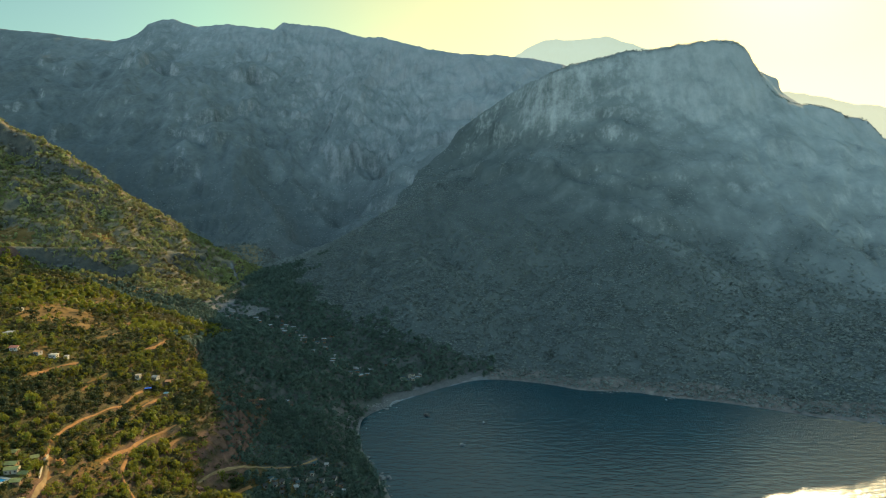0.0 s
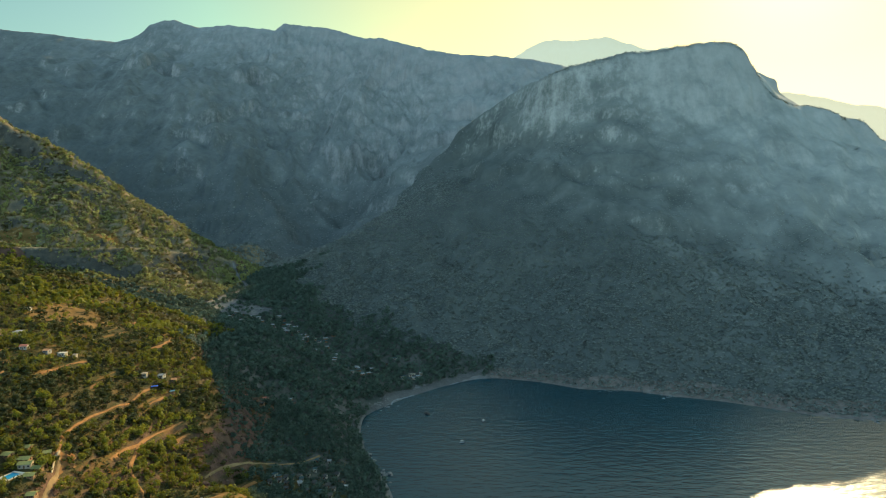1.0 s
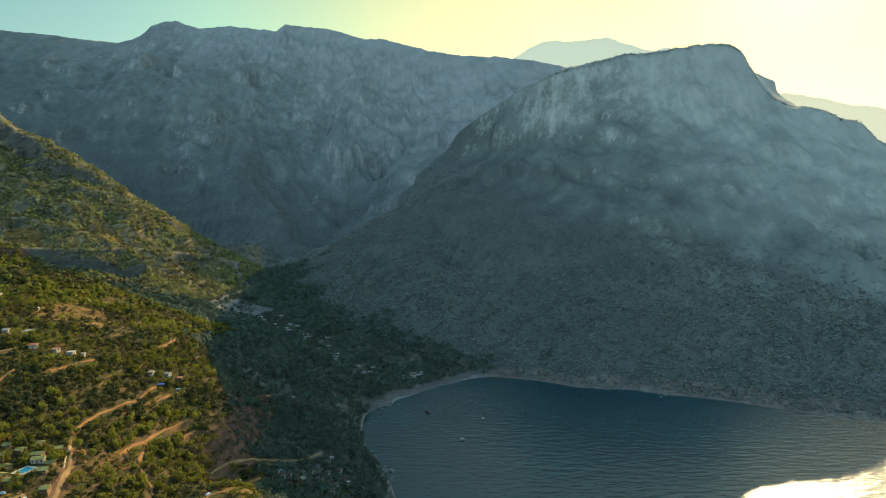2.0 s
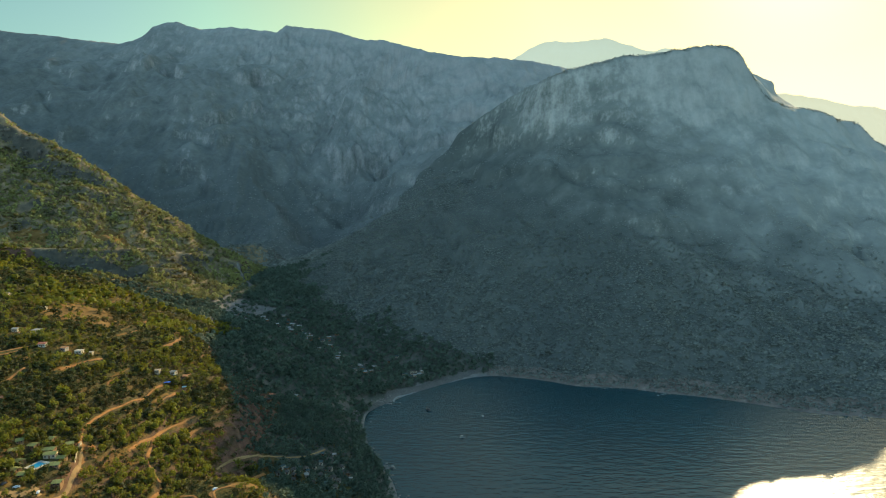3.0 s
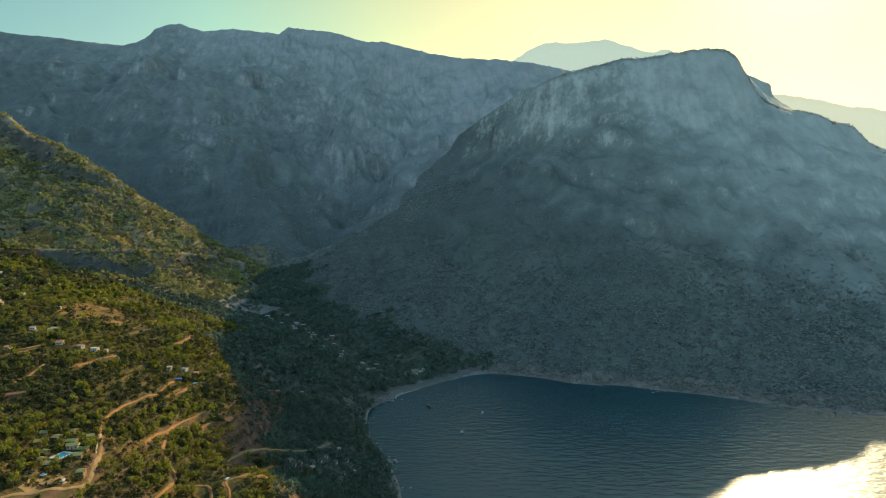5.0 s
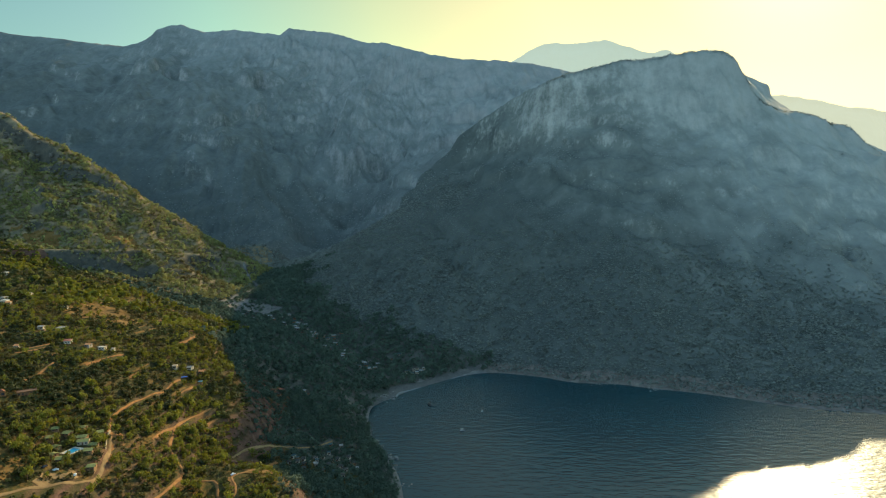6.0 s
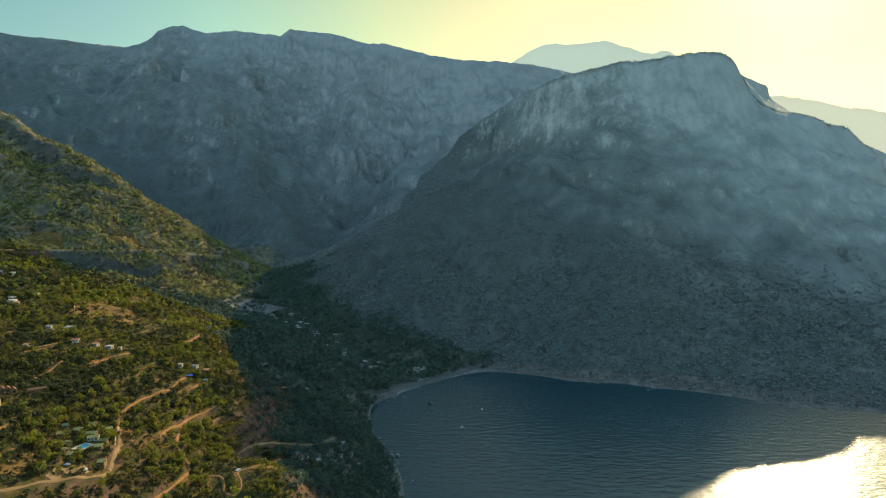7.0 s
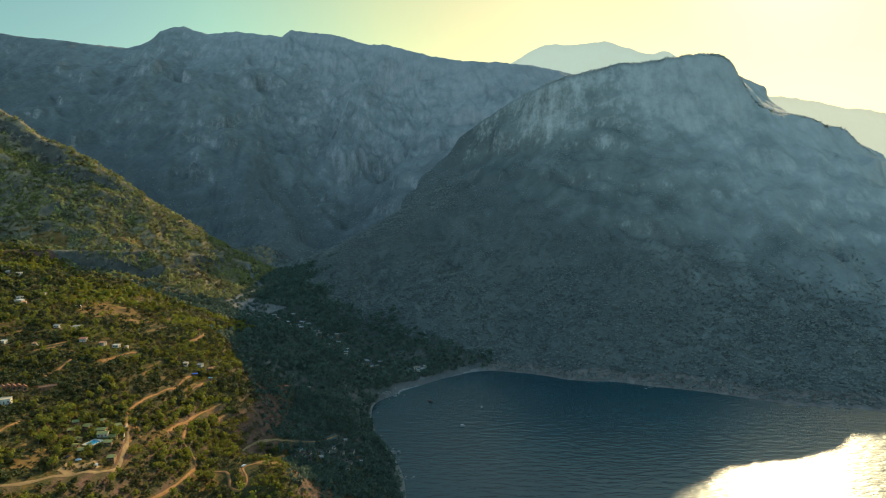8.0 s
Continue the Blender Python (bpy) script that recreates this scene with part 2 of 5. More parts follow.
LINES = {
    "far_ridge": [(-3700, 3600, 1300), (-2732, 3613, 1247), (-2368, 3604, 1178), (-2094, 3601, 1151), (-1930, 3590, 1122), (-1765, 3576, 1098), (-1633, 3569, 1123), (-1552, 3586, 1199),
                  (-1450, 3599, 1225), (-1299, 3552, 1165), (-1117, 3502, 1166), (-854, 3447, 1125), (-807, 3441, 1157), (-582, 3396, 1122), (-390, 3339, 1057),
                  (-301, 3288, 1045), (-91, 3231, 982), (58, 3176, 941), (269, 3124, 921), (436, 3160, 912), (620, 3180, 875), (900, 3200, 820)],
    "far_waist": [(-3600, 2700, 700), (-2300, 2700, 680), (-1500, 2750, 720), (-948, 2812, 691), (-500, 2800, 580), (-100, 2800, 580), (150, 2700, 600)],
    "far_foot": [(-3600, 1900, 450), (-1800, 2100, 290), (-1100, 2000, 205), (-620, 1950, 125)],
    "back_valley": [(-1250, 1880, 330), (-1000, 1840, 240), (-800, 1800, 165), (-600, 1740, 108), (-500, 1680, 98)],
    "valley": [(-60, 1010, 5), (-127, 1020, 22), (-200, 1110, 42), (-264, 1140, 56), (-357, 1232, 80), (-420, 1330, 88), (-458, 1426, 98), (-440, 1700, 104), (-430, 2000, 115), (-350, 2400, 200), (-250, 2700, 380)],
    "headland_ridge": [(-190, 2390, 318), (-78, 2350, 385), (25, 2290, 440), (56, 2250, 498), (135, 2170, 552), (200, 2105, 592), (262, 2038, 622), (315, 1895, 636), (372, 1892, 657), (514, 1884, 685), (612, 1865, 695), (707, 1845, 707), (813, 1840, 707),
                       (845, 1838, 692), (868, 1825, 628), (889, 1800, 570), (904, 1786, 549), (920, 1789, 542), (938, 1797, 534), (958, 1821, 531), (970, 1823, 528), (978, 1814, 527), (1004, 1804, 525), (1020, 1805, 525), (1036, 1792, 520), (1048, 1798, 519),
                       (1063, 1790, 512), (1077, 1784, 503), (1095, 1788, 495), (1121, 1828, 492), (1146, 1838, 488), (1155, 1792, 484), (1187, 1790, 455), (1238, 1780, 407), (1286, 1770, 368), (1330, 1700, 300), (1350, 1500, 180), (1400, 1350, 60)],
    "headland_waist": [(60, 2150, 385), (200, 1900, 400), (348, 1799, 459), (600, 1720, 470), (850, 1690, 430), (1000, 1640, 380), (1090, 1560, 310)],
    "headland_back": [(500, 2420, 640), (900, 2420, 700), (1090, 2405, 738), (1122, 2400, 732), (1155, 2400, 714), (1187, 2400, 702), (1221, 2400, 697), (1228, 2400, 606), (1319, 2400, 580), (1406, 2400, 540), (1700, 2500, 380), (2500, 3000, 300)],
    "spur_crest": [(-1900, 1740, 740), (-1300, 1660, 600), (-1140, 1640, 527), (-1092, 1620, 502), (-1067, 1612, 483), (-1042, 1605, 463), (-990, 1600, 446), (-929, 1590, 416), (-869, 1580, 381),
                   (-819, 1575, 350), (-770, 1570, 312), (-720, 1565, 278), (-670, 1560, 252), (-622, 1560, 216), (-574, 1560, 180), (-547, 1562, 168), (-513, 1565, 153), (-494, 1560, 141)],
    "spur_bench": [(-1100, 1300, 240), (-900, 1300, 215), (-741, 1285, 206), (-729, 1335, 198), (-645, 1354, 195), (-560, 1450, 165), (-490, 1552, 138)],
    "spur_foot": [(-800, 1225, 165), (-725, 1245, 150), (-640, 1312, 138), (-572, 1400, 116), (-510, 1490, 108)],
    "ravine": [(-1100, 1080, 240), (-800, 1090, 185), (-620, 1120, 118), (-480, 1150, 90), (-370, 1200, 78)],
    "hill_crest": [(-1300, 900, 330), (-900, 920, 240), (-633, 924, 202), (-570, 954, 194), (-539, 972, 176), (-459, 978, 140), (-402, 979, 117), (-330, 990, 95), (-250, 985, 70), (-150, 960, 36), (-105, 930, 12)],
    "hill_upper": [(-610, 905, 205), (-473, 714, 183), (-420, 640, 175), (-365, 586, 160), (-340, 500, 152), (-335, 400, 150), (-335, 250, 160), (-350, -200, 180)],
    "hill_middle": [(-364, 886, 124), (-316, 716, 149), (-300, 640, 133), (-289, 576, 122), (-284, 500, 124), (-284, 445, 128), (-286, 398, 131), (-280, 300, 130), (-270, 100, 110)],
    "hill_edge": [(-253, 668, 116), (-227, 628, 108), (-210, 600, 97), (-214, 575, 93), (-222, 540, 84), (-214, 500, 78), (-200, 420, 78), (-190, 300, 68)],
    "cliff_foot": [(-212, 785, 55), (-196, 700, 52), (-190, 620, 52), (-196, 570, 60), (-184, 530, 50), (-182, 500, 54)],
    "knoll": [(-205, 468, 83), (-186, 466, 88), (-163, 472, 92), (-150, 470, 90), (-130, 440, 84), (-116, 406, 80)],
    "knoll_front": [(-190, 425, 82), (-160, 420, 85), (-140, 400, 82)],
    "shore_brow": [(-150, 850, 40), (-144, 780, 48), (-140, 706, 46), (-122, 660, 26), (-110, 600, 18)],
}


def hash2(ix, iy, seed):
    h = (ix.astype(np.int64) * 374761393 + iy.astype(np.int64) * 668265263 + seed * 974634777) & 0xFFFFFFFF
    h = ((h ^ (h >> 13)) * 1274126177) & 0xFFFFFFFF
    h = (h ^ (h >> 16)) & 0xFFFFFFFF
    return h / 4294967296.0


def noise2(x, y, seed=0):
    """Gradient noise, about -1 to 1."""
    x, y = np.asarray(x, float), np.asarray(y, float)
    ix, iy = np.floor(x), np.floor(y)
    fx, fy = x - ix, y - iy
    out = 0
    u, v = fx ** 3 * (fx * (fx * 6 - 15) + 10), fy ** 3 * (fy * (fy * 6 - 15) + 10)
    for dx in (0, 1):
        for dy in (0, 1):
            a = hash2(ix + dx, iy + dy, seed) * 6.2831853
            g = np.cos(a) * (fx - dx) + np.sin(a) * (fy - dy)
            out = out + g * (u if dx else 1 - u) * (v if dy else 1 - v)
    return out * 1.5


def fbm(x, y, octaves, seed=0, gain=0.5):
    s, a = 0, 1.0
    for k in range(octaves):
        s = s + a * noise2(x * 2 ** k, y * 2 ** k, seed + 17 * k)
        a *= gain
    return s


def ridged(x, y, octaves, seed=0, gain=0.55):
    s, a = 0, 1.0
    for k in range(octaves):
        s = s + a * (1 - 2.2 * np.abs(noise2(x * 2 ** k, y * 2 ** k, seed + 31 * k)))
        a *= gain
    return s


def bilinear(grid, x0, y0, step, x, y):
    gx = np.clip((x - x0) / step, 0, grid.shape[0] - 1.001)
    gy = np.clip((y - y0) / step, 0, grid.shape[1] - 1.001)
    ix, iy = gx.astype(int), gy.astype(int)
    fx, fy = gx - ix, gy - iy
    return (grid[ix, iy] * (1 - fx) * (1 - fy) + grid[ix + 1, iy] * fx * (1 - fy) + grid[ix, iy + 1] * (1 - fx) * fy + grid[ix + 1, iy + 1] * fx * fy)


def blur(g, times):
    for _ in range(times):
        p = np.pad(g, 1, mode="edge")
        g = (4 * p[1:-1, 1:-1] + 2 * (p[:-2, 1:-1] + p[2:, 1:-1] + p[1:-1, :-2] + p[1:-1, 2:]) + p[:-2, :-2] + p[2:, 2:] + p[:-2, 2:] + p[2:, :-2]) / 16
    return g


def inside(poly, x, y):
    """Whether points lie in a polygon."""
    r = np.zeros(np.shape(x), bool)
    for (x1, y1), (x2, y2) in zip(poly, poly[1:] + poly[:1]):
        c = (y1 > y) != (y2 > y)
        r ^= c & (x < (x2 - x1) * (y - y1) / ((y2 - y1) or 1e-9) + x1)
    return r


def line_distance(line, x, y):
    """Distance to a polyline, and how far along it (metres) the nearest point lies."""
    best, along, run = np.full(np.shape(x), 1e9), np.zeros(np.shape(x)), 0.0
    for (x1, y1, *_), (x2, y2, *_) in zip(line, line[1:]):
        dx, dy = x2 - x1, y2 - y1
        L = math.hypot(dx, dy)
        t = np.clip(((x - x1) * dx + (y - y1) * dy) / L ** 2, 0, 1)
        d = np.hypot(x - x1 - t * dx, y - y1 - t * dy)
        m = d < best
        best, along = np.where(m, d, best), np.where(m, run + t * L, along)
        run += L
    return best, along


SEA_POLY = SHORE + [(9000, 2600), (9000, -3000), (-300, -3000)]
X0, Y0, STEP, NX, NY = -3800.0, -800.0, 10.0, 761, 581
HARD = ("far_ridge", "headland_ridge", "headland_back", "spur_crest")


def relax_land():
    """Stretches a skin over the ridge, valley and shore lines."""
    z = None
    for k in (32, 16, 8, 4, 2, 1):
        s = STEP * k
        nx, ny = (NX - 1) // k + 2, (NY - 1) // k + 2
        gx, gy = np.meshgrid(X0 + s * np.arange(nx), Y0 + s * np.arange(ny), indexing="ij")
        val, cnt = np.zeros((nx, ny)), np.zeros((nx, ny))
        for line in LINES.values():
            for a, b in zip(line, line[1:]):
                m = max(2, int(math.hypot(b[0] - a[0], b[1] - a[1]) / s * 2) + 1)
                for q in np.linspace(0, 1, m):
                    px, py, pz = (a[i] + (b[i] - a[i]) * q for i in range(3))
                    i, j = int(round((px - X0) / s)), int(round((py - Y0) / s))
                    if 0 <= i < nx and 0 <= j < ny:
                        val[i, j] += pz
                        cnt[i, j] += 1
        fixed = cnt > 0
        val = np.where(fixed, val / np.maximum(cnt, 1), 0)
        d, _ = line_distance(SHORE, gx, gy)
        wet = inside(SEA_POLY, gx, gy)
        val = np.where(wet, -np.minimum(d * 0.25, 40), val)
        fixed |= wet
        near = (~wet) & (d < 0.6 * s)
        val, fixed = np.where(near, 0.5, val), fixed | near
        z = np.full((nx, ny), 150.0) if z is None else bilinear(z, X0, Y0, last, gx, gy)
        last = s
        for _ in range(150 if k > 1 else 80):
            z = np.where(fixed, val, z)
            p = np.pad(z, 1, mode="edge")
            z = (p[:-2, 1:-1] + p[2:, 1:-1] + p[1:-1, :-2] + p[1:-1, 2:]) / 4
        z = np.where(fixed, val, z)
    keep, wide = np.zeros(z.shape), np.zeros(z.shape)
    for name in HARD:
        d, _ = line_distance(LINES[name], gx, gy)
        keep = np.maximum(keep, np.exp(-(d / 60) ** 2))
        wide = np.maximum(wide, np.exp(-(d / 40) ** 2))
    soft, firm = blur(z, 12), blur(z, 3)
    hill = np.clip((1150 - gy) / 150, 0, 1) * np.clip((60 - gx) / 100, 0, 1)
    soft = soft * (1 - hill) + firm * hill
    return z * keep + soft * (1 - keep), wide


LAND, KEEP = relax_land()


def region(x, y):
    """0 hill and valley, 1 far mountain, 2 headland: soft weights for the two mountains."""
    far = np.clip((y - 1750 - 0.25 * np.abs(x + 450)) / 250, 0, 1) * np.clip((150 - x + (y - 2300) * 0.8) / 300, 0, 1)
    edge = np.interp(y, [900, 1075, 1130, 1280, 1450, 2300], [75, 75, -120, -270, -370, -330])
    head = np.clip((x - edge) / 120, 0, 1)
    spur = np.clip((y - 1200) / 120, 0, 1) * np.clip((-440 - x) / 120, 0, 1)
    return np.clip(far, 0, 1), np.clip(head, 0, 1) * (1 - np.clip(far, 0, 1)), spur * (1 - np.clip(far, 0, 1))


POOL = (-288.0, 401.0)


def cliff_band(x, y):
    """1 on the broken rock face between the terraces and the shore road, else 0."""
    e = np.array(LINES["hill_edge"])
    f = np.array(LINES["cliff_foot"])
    ex, fx = np.interp(y, e[::-1, 1], e[::-1, 0]), np.interp(y, f[::-1, 1], f[::-1, 0])
    return np.clip((x - ex + 6) / 10, 0, 1) * np.clip((fx + 2 - x) / 10, 0, 1) * np.clip((y - 480) / 40, 0, 1) * np.clip((770 - y) / 30, 0, 1)


# the mountain road on its level bench, and the road over the shore
SPUR_ROAD = [(-1000, 1140, 220), (-898, 1196, 213), (-863, 1227, 210), (-801, 1267, 205), (-718, 1314, 197), (-676, 1370, 193), (-631, 1414, 183), (-588, 1438, 174), (-547, 1514, 160), (-500, 1527, 143)]
SHORE_ROAD = [(-207, 523), (-200, 554), (-181, 591), (-160, 617), (-144, 639), (-134, 657)]

# the upper rims of rock faces on the spur: plan line, height of the face, run of the gentler ground below it
FACES = [
    ([(-1230, 1612), (-1140, 1606), (-1075, 1592), (-1030, 1584), (-985, 1576), (-945, 1562)], 46, 95),
    ([(-1010, 1530), (-960, 1536), (-910, 1542), (-868, 1548), (-838, 1556), (-815, 1566)], 26, 60),
    ([(-700, 1535), (-655, 1530), (-615, 1524)], 14, 45),
    ([(-800, 1268), (-745, 1278), (-700, 1296), (-660, 1318), (-625, 1350), (-600, 1385)], 24, 55),
]


def rock_faces(x, y):
    """How far the ground drops below the rims in FACES."""
    out = 0
    for line, tall, run in FACES:
        px, py = (np.array(v, float) for v in zip(*line))
        down = np.interp(x, px, py) + 7 * fbm(x / 30, y / 30, 3, 91) - y
        ends = np.clip((x - px[0]) / 40, 0, 1) * np.clip((px[-1] - x) / 40, 0, 1)
        face = np.clip(down / 9, 0, 1) * np.clip(1 - (down - 9) / run, 0, 1)
        out = out + tall * ends * face * (0.8 + 0.5 * fbm(x / 50, y / 50, 2, 92))
    return out


def height(x, y):
    x, y = np.asarray(x, float), np.asarray(y, float)
    far, head, spur = region(x, y)
    # buttresses and clefts: the flanks stand forward and back along the ridges
    keep = bilinear(KEEP, X0, Y0, STEP, x, y)
    bx, by = x + 90 * noise2(x / 260, y / 260, 7), y + 90 * noise2(x / 260, y / 260, 8)
    forth = head * (7 * (ridged(bx / 150, by / 380, 3, 15, 0.5) - 0.6)) + far * 24 * (ridged(bx / 260, by / 520, 3, 17, 0.5) - 0.6)
    tall = bilinear(LAND, X0, Y0, STEP, x, y)
    forth = forth + (0.6 * head + 1.6 * far) * 7 * (ridged(bx / 42, tall / 70, 3, 18, 0.55) - 0.6)
    forth = forth * np.clip((tall - 40) / 160, 0, 1) * (1 - keep)
    z = bilinear(LAND, X0, Y0, STEP, x, y - forth)
    head = head * (1 - 0.85 * np.clip((y - 1950) / 150, 0, 1) * np.clip((x - 300) / 200, 0, 1))
    mount = np.clip(far + head, 0, 1)
    up = np.clip((z - 2) / 60, 0, 1)
    free = 1 - 0.8 * keep
    # ribs and gullies that run down the flanks
    wx, wy = x + 110 * noise2(x / 480, y / 480, 5), y + 110 * noise2(x / 480, y / 480, 6)
    ux, uy = 0.94 * wx + 0.34 * wy, -0.34 * wx + 0.94 * wy
    below = np.clip((np.interp(x, [p[0] for p in LINES["far_ridge"]], [p[1] for p in LINES["far_ridge"]]) - y - 20) / 330, 0, 1)
    front = np.interp(x, [p[0] for p in LINES["far_ridge"]], [p[1] for p in LINES["far_ridge"]]) - y
    z = z - far * 60 * np.clip(front / 190, 0, 1) * np.clip((700 - front) / 450, 0, 1)
    z = z + far * below * up * (1 - 0.93 * keep) * 60 * (ridged(ux / 650, uy / 1300, 4, 11, 0.45) - 0.8)
    z = z + head * up * (1 - 0.93 * keep) * 22 * (ridged(wx / 330, wy / 800, 4, 13, 0.45) - 0.75)
    z = z + mount * up * (1 - 0.9 * keep) * ((9 * far + 4 * head) * (ridged(wx / 150, wy / 260, 3, 14) - 0.6) + 4 * ridged(wx / 55, wy / 80, 3, 12))
    # ledges and cliff bands, broken and tilted
    for tall, tilt, sharp, share, seed in ((150, 0.12, 0.20, 0.62, 21), (58, -0.08, 0.24, 0.5, 24)):
        band = (z + tilt * x) / tall + 0.8 * fbm(x / 520, y / 520, 4, seed)
        fr = band - np.floor(band)
        stepz = (np.clip((fr - 0.5 + sharp / 2) / sharp, 0, 1) - fr) * tall
        amount = np.clip(0.15 + 0.9 * fbm(x / 260, y / 320, 3, seed + 1), 0, 0.9)
        z = z + mount * np.clip((z - 70) / 160, 0, 1) * (1 - 0.93 * keep) * np.where(far > 0.5, below, 1) * amount * stepz * share
    # small bumps along the crests
    z = z + mount * keep * 3.5 * fbm(x / 40, y / 90, 3, 26)
    # behind the far crest the land falls away
    z = z - far * 0.8 * np.clip(y - 40 - np.interp(x, [p[0] for p in LINES["far_ridge"]], [p[1] for p in LINES["far_ridge"]]), 0, 900)
    # hill and spur: terraces, hummocks
    soft = (1 - mount) * up
    z = z + soft * (3.0 * fbm(x / 70, y / 70, 3, 31) + spur * (12 * (ridged(x / 120, y / 150, 3, 33) - 0.6)) * free)
    z = z - (1 - mount) * rock_faces(x, y)
    off, along = line_distance(SPUR_ROAD, x, y)
    run = np.concatenate([[0], np.cumsum([math.hypot(b[0] - a[0], b[1] - a[1]) for a, b in zip(SPUR_ROAD, SPUR_ROAD[1:])])])
    cut = np.clip(1.5 - off / 7, 0, 1)
    z = z * (1 - cut) + cut * np.interp(along, run, [p[2] for p in SPUR_ROAD])
    crag = cliff_band(x, y) * np.clip((line_distance(SHORE_ROAD, x, y)[0] - 3) / 8, 0, 1)
    z = z + crag * (5 * (ridged(x / 34, y / 15, 4, 36) - 0.6) + 2.5 * fbm(x / 6, y / 6, 2, 37))
    level = np.clip((27 - np.hypot(x - POOL[0], y - POOL[1])) / 16, 0, 1)
    z = z * (1 - level) + level * float(bilinear(LAND, X0, Y0, STEP, np.array([POOL[0]]), np.array([POOL[1]]))[0])
    soft = soft * (1 - level)
    t = z / 7 + 0.5 * noise2(x / 90, y / 90, 35)
    ft = t - np.floor(t)
    z = z + soft * 0.45 * 7 * (np.clip((ft - 0.3) / 0.4, 0, 1) - ft)
    return z


def graded(stops):
    """Coordinates whose spacing goes from value to value: (position, spacing) pairs."""
    out, p = [stops[0][0]], stops[0][0]
    xs, ds = [s[0] for s in stops], [s[1] for s in stops]
    while p < stops[-1][0]:
        p += float(np.interp(p, xs, ds))
        out.append(p)
    return np.array(out)


GX = graded([(-3750, 40), (-2500, 16), (-1500, 10), (-750, 5), (-320, 5), (-285, 2.6), (-170, 2.6), (-140, 5), (-100, 5), (400, 6), (1300, 6.5), (1700, 24), (3750, 60)])
GY = graded([(-780, 60), (100, 20), (330, 4), (400, 2.8), (700, 3), (800, 4.5), (950, 5), (1300, 6), (2400, 7.5), (3500, 8), (3800, 24), (4950, 60)])
MX, MY = np.meshgrid(GX, GY, indexing="ij")
MZ = height(MX, MY)


def ground_z(x, y):
    """Height of the finished ground sheet."""
    x, y = np.asarray(x, float), np.asarray(y, float)
    i = np.clip(np.searchsorted(GX, x) - 1, 0, len(GX) - 2)
    j = np.clip(np.searchsorted(GY, y) - 1, 0, len(GY) - 2)
    fx, fy = (x - GX[i]) / (GX[i + 1] - GX[i]), (y - GY[j]) / (GY[j + 1] - GY[j])
    return (MZ[i, j] * (1 - fx) * (1 - fy) + MZ[i + 1, j] * fx * (1 - fy) + MZ[i, j + 1] * (1 - fx) * fy + MZ[i + 1, j + 1] * fx * fy)


def grid_mesh(name, faces, mat):
    """A mesh of those quads of the ground sheet that faces picks."""
    nx, ny = len(GX), len(GY)
    ii, jj = np.nonzero(faces)
    q = np.stack([ii * ny + jj, (ii + 1) * ny + jj, (ii + 1) * ny + jj + 1, ii * ny + jj + 1], 1)
    used, inv = np.unique(q, return_inverse=True)
    co = np.stack([MX.ravel(), MY.ravel(), MZ.ravel()], 1)[used]
    return fast_mesh(name, co, inv.reshape(-1, 4), mat, True)


def fast_mesh(name, co, faces, mat, smooth=False, tint=None):
    me = bpy.data.meshes.new(name)
    k = faces.shape[1]
    me.vertices.add(len(co))
    me.vertices.foreach_set("co", np.asarray(co, np.float32).ravel())
    me.loops.add(faces.size)
    me.loops.foreach_set("vertex_index", faces.astype(np.int32).ravel())
    me.polygons.add(len(faces))
    me.polygons.foreach_set("loop_start", np.arange(0, faces.size, k, dtype=np.int32))
    me.polygons.foreach_set("use_smooth", np.full(len(faces), smooth))
    if tint is not None:
        me.attributes.new("tint", "FLOAT", "POINT").data.foreach_set("value", np.asarray(tint, np.float32))
    me.update(calc_edges=True)
    me.materials.append(mat)
    return me


CXm, CYm = np.meshgrid((GX[1:] + GX[:-1]) / 2, (GY[1:] + GY[:-1]) / 2, indexing="ij")
_far, _head, _spur = region(CXm, CYm)
is_far = _far > 0.5
is_head = (~is_far) & (_head > 0.02)
is_spur = (~is_far) & (~is_head) & (_spur > 0.4)
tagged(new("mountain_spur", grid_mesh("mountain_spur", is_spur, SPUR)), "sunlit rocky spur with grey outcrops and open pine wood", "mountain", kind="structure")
# ground inside the shadow edge takes the dimmed soil colour
is_shaded_ground = (~(is_far | is_head | is_spur)) & (((CYm > 1000) & (CXm > -480)) | ((CYm > 600) & (CXm > np.interp(CYm, [600, 760, 1000], [-200, -290, -470])) & (cliff_band(CXm, CYm) < 0.2)) | (CYm > 1640))
tagged(new("valley_floor", grid_mesh("valley_floor", is_shaded_ground, SHADE_SOIL)), "shaded valley floor, its soil greyed and dimmed for the shade", "ground", kind="structure")
tagged(new("ground", grid_mesh("ground", ~(is_far | is_head | is_spur | is_shaded_ground), HILL)), "dry terraced hillside and valley floor of red-brown soil", "ground", kind="structure")
tagged(new("mountain_range", grid_mesh("mountain_range", is_far, MOUNTAIN)), "high limestone mountain ridge with cliffs and thin scrub, in shade", "mountain", kind="structure")
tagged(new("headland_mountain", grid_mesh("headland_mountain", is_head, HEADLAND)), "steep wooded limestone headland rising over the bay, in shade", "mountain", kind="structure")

# the sea
bm = bmesh.new()
bmesh.ops.create_grid(bm, x_segments=2, y_segments=2, size=9000)
me = bpy.data.meshes.new("water")
bm.to_mesh(me)
bm.free()
me.materials.append(WATER)
tagged(new("water", me), "dark blue-green rippled sea water in a bay", "sea", kind="structure")


